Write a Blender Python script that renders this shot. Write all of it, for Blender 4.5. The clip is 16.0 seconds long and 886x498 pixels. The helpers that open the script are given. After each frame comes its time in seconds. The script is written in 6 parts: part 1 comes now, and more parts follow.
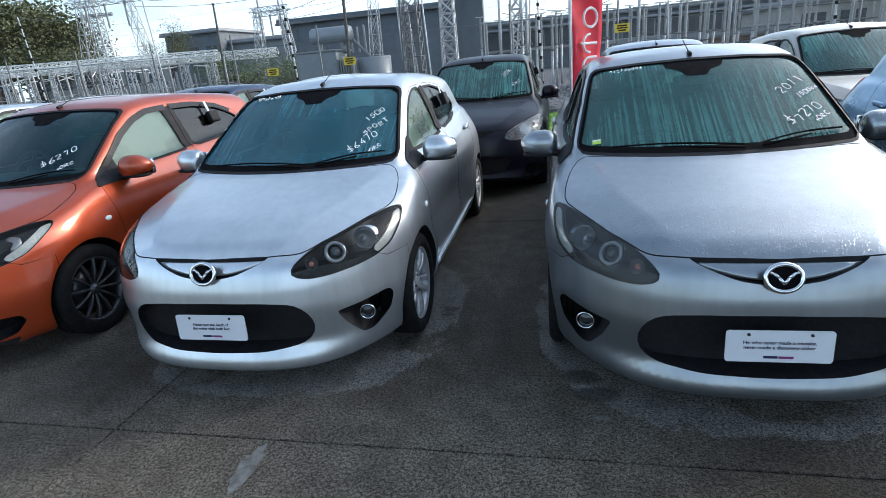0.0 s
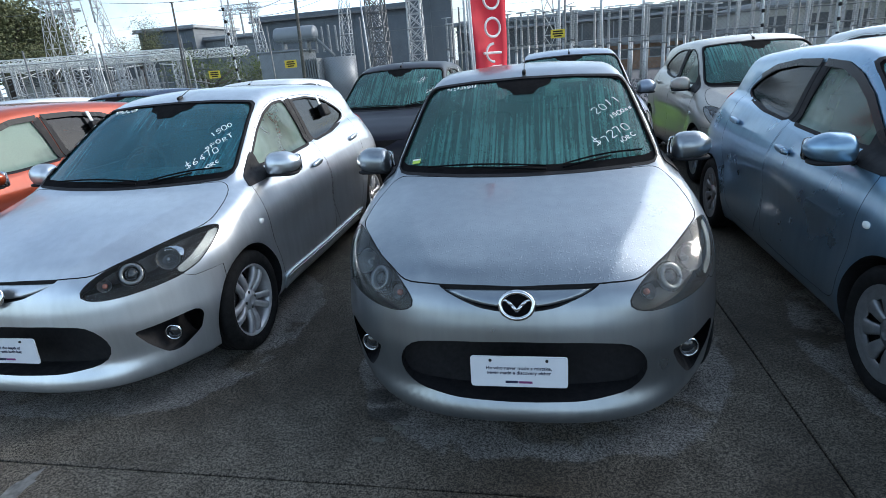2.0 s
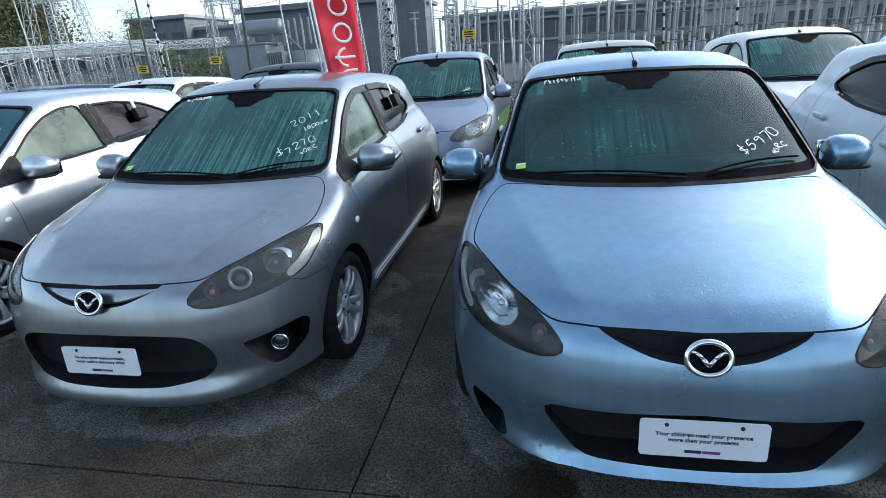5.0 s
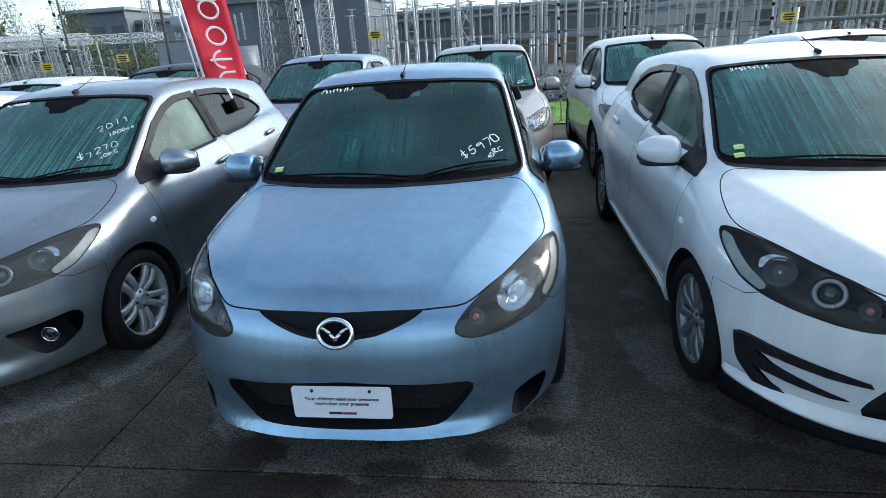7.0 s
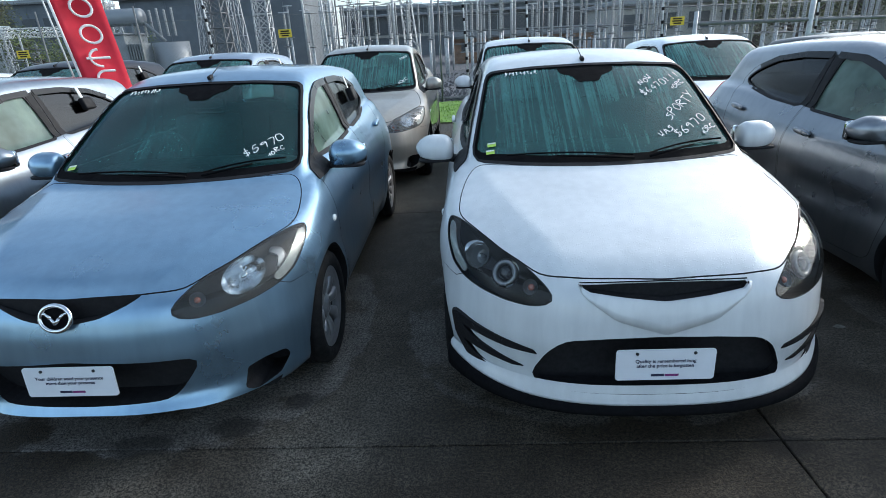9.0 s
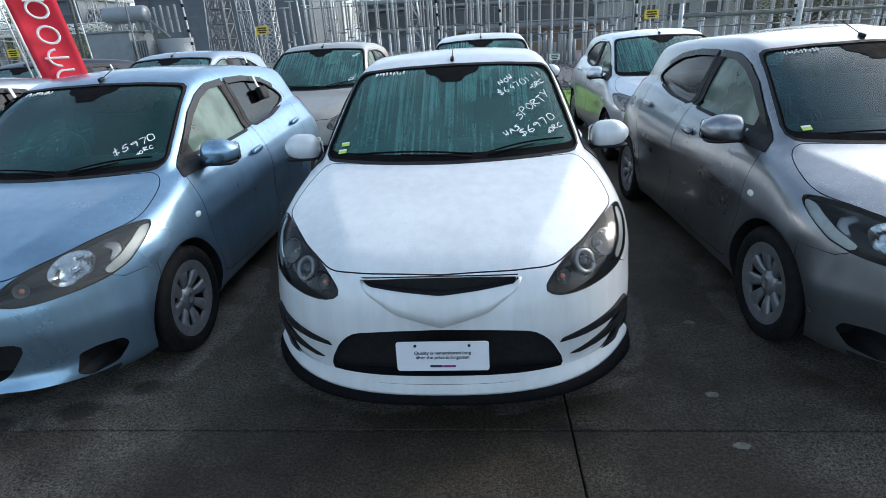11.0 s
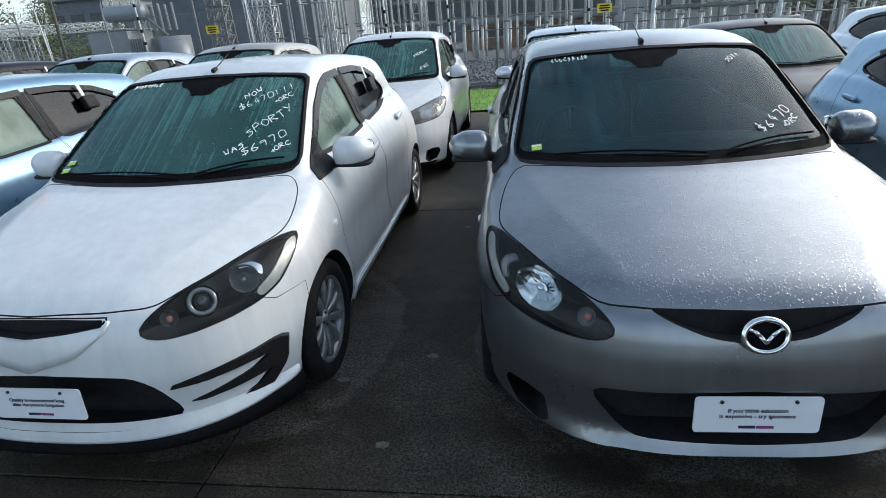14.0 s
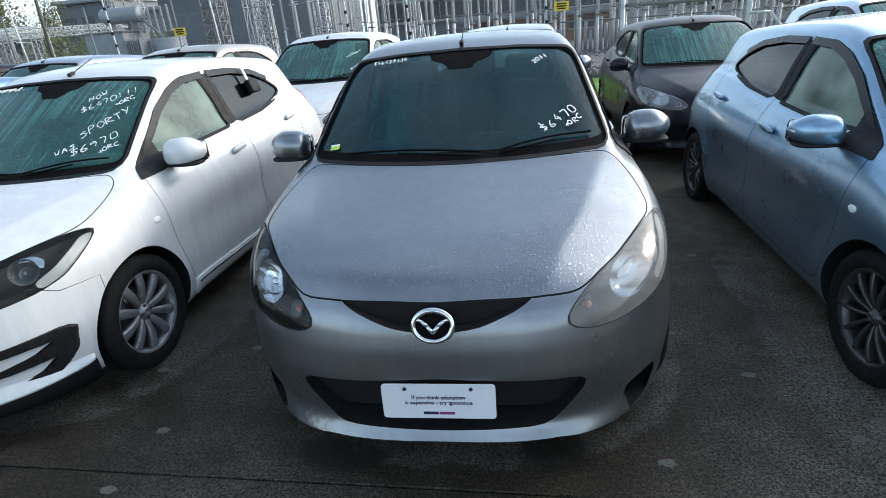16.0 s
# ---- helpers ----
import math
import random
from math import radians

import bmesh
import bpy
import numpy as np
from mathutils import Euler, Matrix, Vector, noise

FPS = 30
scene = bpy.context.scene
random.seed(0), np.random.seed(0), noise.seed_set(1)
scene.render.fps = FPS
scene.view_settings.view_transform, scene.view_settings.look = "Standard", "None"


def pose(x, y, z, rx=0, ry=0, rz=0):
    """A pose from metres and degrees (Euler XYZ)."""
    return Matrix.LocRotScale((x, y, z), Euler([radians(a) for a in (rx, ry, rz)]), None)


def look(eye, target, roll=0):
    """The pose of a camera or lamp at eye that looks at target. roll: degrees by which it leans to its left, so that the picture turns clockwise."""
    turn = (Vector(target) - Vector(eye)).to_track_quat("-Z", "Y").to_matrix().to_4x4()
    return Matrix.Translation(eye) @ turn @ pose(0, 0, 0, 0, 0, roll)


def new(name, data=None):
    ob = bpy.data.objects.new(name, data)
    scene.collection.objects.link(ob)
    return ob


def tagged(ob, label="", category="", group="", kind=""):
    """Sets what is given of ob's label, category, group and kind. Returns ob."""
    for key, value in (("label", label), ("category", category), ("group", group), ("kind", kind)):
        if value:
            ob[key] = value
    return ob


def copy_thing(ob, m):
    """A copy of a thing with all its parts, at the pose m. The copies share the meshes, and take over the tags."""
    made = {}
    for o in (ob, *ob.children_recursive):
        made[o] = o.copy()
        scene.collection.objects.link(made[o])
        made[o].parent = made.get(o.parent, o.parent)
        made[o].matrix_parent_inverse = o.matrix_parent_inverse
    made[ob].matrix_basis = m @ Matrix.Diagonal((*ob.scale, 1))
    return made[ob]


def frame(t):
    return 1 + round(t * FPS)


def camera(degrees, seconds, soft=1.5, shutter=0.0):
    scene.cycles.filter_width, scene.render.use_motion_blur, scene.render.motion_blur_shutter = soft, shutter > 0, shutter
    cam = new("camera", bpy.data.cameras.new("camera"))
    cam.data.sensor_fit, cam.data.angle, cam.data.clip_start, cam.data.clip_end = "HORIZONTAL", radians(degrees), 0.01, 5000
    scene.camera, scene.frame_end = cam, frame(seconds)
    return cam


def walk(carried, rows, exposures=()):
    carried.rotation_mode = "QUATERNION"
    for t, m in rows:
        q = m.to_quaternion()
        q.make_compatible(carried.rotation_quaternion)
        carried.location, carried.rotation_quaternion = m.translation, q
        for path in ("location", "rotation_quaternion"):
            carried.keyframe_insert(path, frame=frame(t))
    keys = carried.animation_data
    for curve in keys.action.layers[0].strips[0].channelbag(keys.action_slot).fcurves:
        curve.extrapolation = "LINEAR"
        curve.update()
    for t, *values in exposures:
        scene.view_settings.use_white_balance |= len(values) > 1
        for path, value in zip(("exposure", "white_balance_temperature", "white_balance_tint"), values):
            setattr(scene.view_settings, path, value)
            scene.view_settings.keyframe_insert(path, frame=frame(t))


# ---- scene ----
cam = camera(79.0, 16.0, 0.5)
PATH = [
    (0, (-0.792, -2.021, 1.48), (-1.212, -0.176, 0.831), -5.1),
    (0.5, (-0.618, -1.874, 1.478), (-0.982, -0.02, 0.821), -4.7),
    (1, (-0.357, -1.949, 1.518), (-0.749, -0.099, 0.867), -4.8),
    (1.5, (-0.126, -1.986, 1.533), (-0.501, -0.134, 0.877), -4.7),
    (2, (0.094, -1.844, 1.519), (-0.274, 0.008, 0.86), -4.7),
    (2.5, (0.308, -1.723, 1.492), (-0.089, 0.125, 0.836), -4.7),
    (3, (0.633, -1.8, 1.518), (0.148, 0.029, 0.869), -4.9),
    (3.5, (0.961, -1.796, 1.494), (0.495, 0.035, 0.837), -4.7),
    (4, (1.261, -1.662, 1.509), (0.854, 0.176, 0.834), -4.4),
    (4.5, (1.538, -1.687, 1.492), (1.148, 0.152, 0.81), -4.5),
    (4.7, (1.669, -1.725, 1.509), (1.283, 0.115, 0.826), -4.3),
    (6.8, (2.806, -1.86, 1.573), (2.539, -0.008, 0.869), -3.6),
    (7, (2.913, -1.892, 1.562), (2.672, -0.037, 0.855), -3.6),
    (7.5, (3.169, -1.903, 1.507), (3.039, -0.041, 0.79), -3.0),
    (8, (3.396, -1.84, 1.513), (3.343, 0.024, 0.788), -2.8),
    (8.5, (3.605, -1.902, 1.507), (3.521, -0.038, 0.786), -2.8),
    (9, (3.874, -2.053, 1.559), (3.776, -0.191, 0.835), -3.0),
    (9.2, (3.942, -2.08, 1.554), (3.869, -0.218, 0.827), -2.6),
    (11.3, (4.918, -2.104, 1.562), (4.744, -0.256, 0.819), -3.6),
    (11.5, (5.011, -2.077, 1.544), (4.842, -0.229, 0.8), -3.5),
    (12, (5.271, -1.9, 1.538), (5.091, -0.054, 0.788), -3.8),
    (12.5, (5.487, -1.813, 1.507), (5.278, 0.028, 0.753), -4.2),
    (13, (5.812, -1.863, 1.551), (5.505, -0.035, 0.802), -4.8),
    (13.5, (6.067, -1.83, 1.493), (5.778, 0.0, 0.739), -4.4),
    (14, (6.307, -1.713, 1.549), (6.035, 0.117, 0.79), -4.3),
    (14.5, (6.567, -1.722, 1.517), (6.293, 0.109, 0.76), -4.4),
    (15, (6.84, -1.83, 1.544), (6.548, -0.003, 0.786), -4.6),
    (15.5, (7.074, -1.815, 1.496), (6.772, 0.012, 0.74), -4.7),
    (16, (7.321, -1.677, 1.503), (6.999, 0.145, 0.741), -4.9),
]
walk(cam, [(t, look(eye, target, roll)) for t, eye, target, roll in PATH], [(0, .40, 6500, 10), (4.7, .46, 6450, 10), (7, .48, 6450, 8), (8.5, .36, 6450, 8), (11.5, .46, 6650, 10), (12.5, .42, 6650, 10), (14.3, .28, 6900, 10), (15.2, .48, 6950, 10), (16, .64, 6900, 10)])

# ---- light ----
SUN_AZ, SUN_EL = (0.857, 0.515), radians(25.0)
sun = new("sun", bpy.data.lights.new("sun", "SUN"))
sun.data.energy, sun.data.angle, sun.data.color = 1.75, radians(14.0), (1.0, 0.95, 0.87)
sun_way = Vector((SUN_AZ[0]*math.cos(SUN_EL), SUN_AZ[1]*math.cos(SUN_EL), math.sin(SUN_EL)))
sun.matrix_world = look(sun_way*50, (0, 0, 0))
world = bpy.data.worlds.new("world")
scene.world = world
world.use_nodes = True


def wire(tree, a, b):
    tree.links.new(a, b)


def make_world():
    t = world.node_tree
    t.nodes.clear()
    out, bg = t.nodes.new("ShaderNodeOutputWorld"), t.nodes.new("ShaderNodeBackground")
    sky = t.nodes.new("ShaderNodeTexSky")
    sky.sky_type, sky.sun_disc = "NISHITA", False
    sky.sun_elevation, sky.sun_rotation = SUN_EL, math.atan2(SUN_AZ[0], SUN_AZ[1])
    sky.air_density, sky.dust_density, sky.ozone_density = 1.0, 1.6, 2.0
    tc, mp, nz = t.nodes.new("ShaderNodeTexCoord"), t.nodes.new("ShaderNodeMapping"), t.nodes.new("ShaderNodeTexNoise")
    mp.inputs["Scale"].default_value = (1.5, 1.5, 2.4)
    nz.inputs["Scale"].default_value, nz.inputs["Detail"].default_value, nz.inputs["Roughness"].default_value = 1.7, 7, 0.6
    ramp = t.nodes.new("ShaderNodeValToRGB")
    ramp.color_ramp.elements[0].position, ramp.color_ramp.elements[1].position = 0.36, 0.68
    ramp.color_ramp.elements[0].color, ramp.color_ramp.elements[1].color = (0, 0, 0, 1), (0.85, 0.85, 0.85, 1)
    mix = t.nodes.new("ShaderNodeMix")
    mix.data_type = "RGBA"
    mix.inputs[7].default_value = (8.5, 11.1, 13.6, 1)
    wire(t, tc.outputs["Generated"], mp.inputs["Vector"])
    wire(t, mp.outputs["Vector"], nz.inputs["Vector"])
    wire(t, nz.outputs["Fac"], ramp.inputs["Fac"])
    # cloud banks thin out overhead
    sep, rise, thin = t.nodes.new("ShaderNodeSeparateXYZ"), t.nodes.new("ShaderNodeMapRange"), t.nodes.new("ShaderNodeMath")
    rise.inputs["From Min"].default_value, rise.inputs["From Max"].default_value = 0.05, 0.55
    rise.inputs["To Min"].default_value, rise.inputs["To Max"].default_value = 1.0, 0.36
    thin.operation = "MULTIPLY"
    wire(t, tc.outputs["Generated"], sep.inputs["Vector"])
    wire(t, sep.outputs["Z"], rise.inputs["Value"])
    wire(t, ramp.outputs["Color"], thin.inputs[0])
    wire(t, rise.outputs["Result"], thin.inputs[1])
    wire(t, thin.outputs[0], mix.inputs[0])
    wire(t, sky.outputs["Color"], mix.inputs[6])
    # the veiled sun: thin cloud glows round its place
    dot, near, glow = t.nodes.new("ShaderNodeVectorMath"), t.nodes.new("ShaderNodeMapRange"), t.nodes.new("ShaderNodeMix")
    dot.operation, near.interpolation_type = "DOT_PRODUCT", "SMOOTHERSTEP"
    dot.inputs[1].default_value = sun_way
    near.inputs["From Min"].default_value, near.inputs["From Max"].default_value = math.cos(radians(45)), 1.0
    glow.data_type, glow.blend_type = "RGBA", "ADD"
    glow.inputs[7].default_value = (13.5, 14.6, 15.7, 1)
    wire(t, tc.outputs["Generated"], dot.inputs[0])
    wire(t, dot.outputs["Value"], near.inputs["Value"])
    veil, part_glow = t.nodes.new("ShaderNodeMapRange"), t.nodes.new("ShaderNodeMath")
    veil.inputs["To Min"].default_value, veil.inputs["To Max"].default_value, part_glow.operation = 0.60, 1.0, "MULTIPLY"
    wire(t, ramp.outputs["Color"], veil.inputs["Value"])
    wire(t, veil.outputs["Result"], part_glow.inputs[0])
    wire(t, near.outputs["Result"], part_glow.inputs[1])
    wire(t, part_glow.outputs[0], glow.inputs[0])
    wire(t, mix.outputs[2], glow.inputs[6])
    wire(t, glow.outputs[2], bg.inputs["Color"])
    bg.inputs["Strength"].default_value = 0.15
    wire(t, bg.outputs["Background"], out.inputs["Surface"])


make_world()


# ---- materials ----
def material(name):
    m = bpy.data.materials.new(name)
    m.use_nodes = True
    return m, m.node_tree, m.node_tree.nodes["Principled BSDF"]


def coords(t, scale=(1, 1, 1), kind="Object"):
    tc, mp = t.nodes.new("ShaderNodeTexCoord"), t.nodes.new("ShaderNodeMapping")
    mp.inputs["Scale"].default_value = scale
    wire(t, tc.outputs[kind], mp.inputs["Vector"])
    return mp.outputs["Vector"]


def noise_tex(t, vec, scale, detail=4, rough=0.55):
    n = t.nodes.new("ShaderNodeTexNoise")
    n.inputs["Scale"].default_value, n.inputs["Detail"].default_value, n.inputs["Roughness"].default_value = scale, detail, rough
    wire(t, vec, n.inputs["Vector"])
    return n.outputs["Fac"]


def ramp(t, fac, a, b, ca=(0, 0, 0), cb=(1, 1, 1)):
    r = t.nodes.new("ShaderNodeValToRGB")
    e = r.color_ramp.elements
    e[0].position, e[1].position, e[0].color, e[1].color = a, b, (*ca, 1), (*cb, 1)
    wire(t, fac, r.inputs["Fac"])
    return r.outputs["Color"]


def maths(t, op, a, b=None):
    n = t.nodes.new("ShaderNodeMath")
    n.operation = op
    for i, v in enumerate((a, b)):
        if v is None:
            continue
        if isinstance(v, (int, float)):
            n.inputs[i].default_value = v
        else:
            wire(t, v, n.inputs[i])
    return n.outputs[0]


def bump(t, bsdf, height, strength=0.3, distance=0.01):
    b = t.nodes.new("ShaderNodeBump")
    b.inputs["Strength"].default_value, b.inputs["Distance"].default_value = strength, distance
    wire(t, height, b.inputs["Height"])
    wire(t, b.outputs["Normal"], bsdf.inputs["Normal"])
    return b


def plain(name, colour, rough=0.6, metal=0.0, var=0.12, scale=30.0, rel=0.05, spec=0.5):
    m, t, p = material(name)
    p.inputs["Specular IOR Level"].default_value = spec
    v = coords(t)
    c = ramp(t, noise_tex(t, v, scale), 0.3, 0.7, [x*(1-var) for x in colour], [min(1, x*(1+var)) for x in colour])
    wire(t, c, p.inputs["Base Color"])
    r = ramp(t, noise_tex(t, v, scale*0.3), 0.3, 0.7, (rough*0.85,)*3, (min(1, rough*1.15),)*3)
    wire(t, r, p.inputs["Roughness"])
    p.inputs["Metallic"].default_value = metal
    if rel:
        bump(t, p, noise_tex(t, v, scale*6, 2), rel, 0.003)
    return m


def car_paint(name, colour, metal=0.55, rough=0.36, wet=1.0, coat=0.85):
    """Metallic paint under clear coat, with rain drops on faces that look up and faint run marks on the rest."""
    m, t, p = material(name)
    v = coords(t)
    streak = noise_tex(t, coords(t, (9, 9, 0.9)), 2.2, 5)
    flake = noise_tex(t, v, 900, 1)
    dirt = noise_tex(t, v, 2.5, 5)
    c1 = ramp(t, dirt, 0.35, 0.7, [x*0.93 for x in colour], [min(1, x*1.04) for x in colour])
    mixed = t.nodes.new("ShaderNodeMix")
    mixed.data_type, mixed.blend_type = "RGBA", "MULTIPLY"
    mixed.inputs[0].default_value = 0.5
    wire(t, c1, mixed.inputs[6])
    wire(t, ramp(t, maths(t, "ADD", maths(t, "MULTIPLY", flake, 0.4), maths(t, "MULTIPLY", streak, 0.6)), 0.36, 0.62, (0.74, 0.75, 0.76), (1, 1, 1)), mixed.inputs[7])
    wire(t, mixed.outputs[2], p.inputs["Base Color"])
    p.inputs["Metallic"].default_value = metal
    p.inputs["Specular IOR Level"].default_value = 0.5 if coat > 0.5 else 0.22
    p.inputs["Coat Weight"].default_value, p.inputs["Coat Roughness"].default_value = coat, 0.06
    wire(t, ramp(t, dirt, 0.3, 0.7, (rough*0.9,)*3, (rough*1.15,)*3), p.inputs["Roughness"])
    # drops: cells of two sizes, each with a dome in its middle, where a patch map lets them stand
    total = None
    for scale, size, weight in ((56.0, 0.27, 0.62), (115.0, 0.32, 0.6)):
        vo = t.nodes.new("ShaderNodeTexVoronoi")
        vo.inputs["Scale"].default_value = scale
        wire(t, v, vo.inputs["Vector"])
        dome = maths(t, "SUBTRACT", size, vo.outputs["Distance"])
        dome = maths(t, "MAXIMUM", dome, 0.0)
        dome = maths(t, "POWER", dome, 0.55)
        sep = t.nodes.new("ShaderNodeSeparateColor")
        wire(t, vo.outputs["Color"], sep.inputs["Color"])
        keep = maths(t, "GREATER_THAN", sep.outputs["Red"], 0.24)
        part_h = maths(t, "MULTIPLY", maths(t, "MULTIPLY", dome, keep), weight)
        total = part_h if total is None else maths(t, "ADD", total, part_h)
    geo, sep = t.nodes.new("ShaderNodeNewGeometry"), t.nodes.new("ShaderNodeSeparateXYZ")
    wire(t, geo.outputs["Normal"], sep.inputs["Vector"])
    up = ramp(t, sep.outputs["Z"], 0.45, 0.8)
    patch_map = ramp(t, noise_tex(t, v, 4.5, 4), 0.22, 0.40)
    h = maths(t, "MULTIPLY", maths(t, "MULTIPLY", total, up), patch_map)
    b = bump(t, p, h, 1.0*wet, 0.0021)
    wire(t, b.outputs["Normal"], p.inputs["Coat Normal"])
    return m


def glass(name, tint, fog, haze=(0.45, 0.62, 0.57), run=True, through_share=0.55, film=0.10, beaded=0.55, ripple=0.25, patchy=(0.40, 0.62), drops=0.0, ior=1.48):
    """A pane: clear tint, mirror gloss, beads of condensation and clear tracks where they ran down."""
    m, t, p = material(name)
    t.nodes.remove(p)
    out = [n for n in t.nodes if n.type == "OUTPUT_MATERIAL"][0]
    clear, gloss, dif, trl = (t.nodes.new("ShaderNodeBsdf"+k) for k in ("Transparent", "Glossy", "Diffuse", "Translucent"))
    clear.inputs["Color"].default_value = (*tint, 1)
    gloss.inputs["Roughness"].default_value = 0.03
    dif.inputs["Color"].default_value = trl.inputs["Color"].default_value = (*haze, 1)
    info = t.nodes.new("ShaderNodeObjectInfo")
    shift = t.nodes.new("ShaderNodeVectorMath")
    shift.operation = "ADD"
    away = t.nodes.new("ShaderNodeCombineXYZ")
    wire(t, maths(t, "MULTIPLY", info.outputs["Random"], 37.0), away.inputs["X"])
    wire(t, coords(t), shift.inputs[0])
    wire(t, away.outputs[0], shift.inputs[1])
    v = shift.outputs["Vector"]
    big = ramp(t, noise_tex(t, v, 1.5, 4), *patchy)
    beads = ramp(t, noise_tex(t, v, 130, 2), 0.34, 0.62, (1.0-beaded,)*3, (1, 1, 1))
    f = maths(t, "MULTIPLY", big, beads)
    if run:
        flat = t.nodes.new("ShaderNodeMapping")
        flat.inputs["Scale"].default_value = (62, 1.1, 1.1)
        flat.inputs["Rotation"].default_value = (0, 0, radians(4))
        wire(t, v, flat.inputs["Vector"])
        tracks = ramp(t, noise_tex(t, flat.outputs["Vector"], 1.0, 3, 0.55), 0.40, 0.60, (0.03,)*3, (1, 1, 1))
        f = maths(t, "MULTIPLY", f, tracks)
    fac = maths(t, "MULTIPLY", maths(t, "ADD", maths(t, "MULTIPLY", f, 1.0-film), film), fog)
    # beads of water; their glints are painted as pale haze
    if drops:
        vo, pick_drop = t.nodes.new("ShaderNodeTexVoronoi"), t.nodes.new("ShaderNodeSeparateColor")
        vo.inputs["Scale"].default_value = 62.0
        wire(t, v, vo.inputs["Vector"])
        wire(t, vo.outputs["Color"], pick_drop.inputs["Color"])
        size = maths(t, "MULTIPLY", pick_drop.outputs["Green"], 0.26)
        bead = maths(t, "MULTIPLY", maths(t, "LESS_THAN", vo.outputs["Distance"], size), maths(t, "GREATER_THAN", pick_drop.outputs["Red"], 0.62))
        bead = maths(t, "MULTIPLY", bead, ramp(t, noise_tex(t, v, 3.0, 3), 0.40, 0.60))
        fac = maths(t, "MINIMUM", maths(t, "ADD", fac, maths(t, "MULTIPLY", bead, drops)), 1.0)
    bloom, body, coat = (t.nodes.new("ShaderNodeMixShader") for _ in range(3))
    bloom.inputs[0].default_value = through_share
    wire(t, dif.outputs[0], bloom.inputs[1])
    wire(t, trl.outputs[0], bloom.inputs[2])
    wire(t, fac, body.inputs[0])
    wire(t, clear.outputs[0], body.inputs[1])
    wire(t, bloom.outputs[0], body.inputs[2])
    fr = t.nodes.new("ShaderNodeFresnel")
    fr.inputs["IOR"].default_value = ior
    wire(t, fr.outputs[0], coat.inputs[0])
    wire(t, body.outputs[0], coat.inputs[1])
    wire(t, gloss.outputs[0], coat.inputs[2])
    b = t.nodes.new("ShaderNodeBump")
    b.inputs["Strength"].default_value, b.inputs["Distance"].default_value = ripple, 0.002
    wire(t, beads, b.inputs["Height"])
    wire(t, b.outputs["Normal"], gloss.inputs["Normal"])
    wire(t, coat.outputs[0], out.inputs["Surface"])
    return m


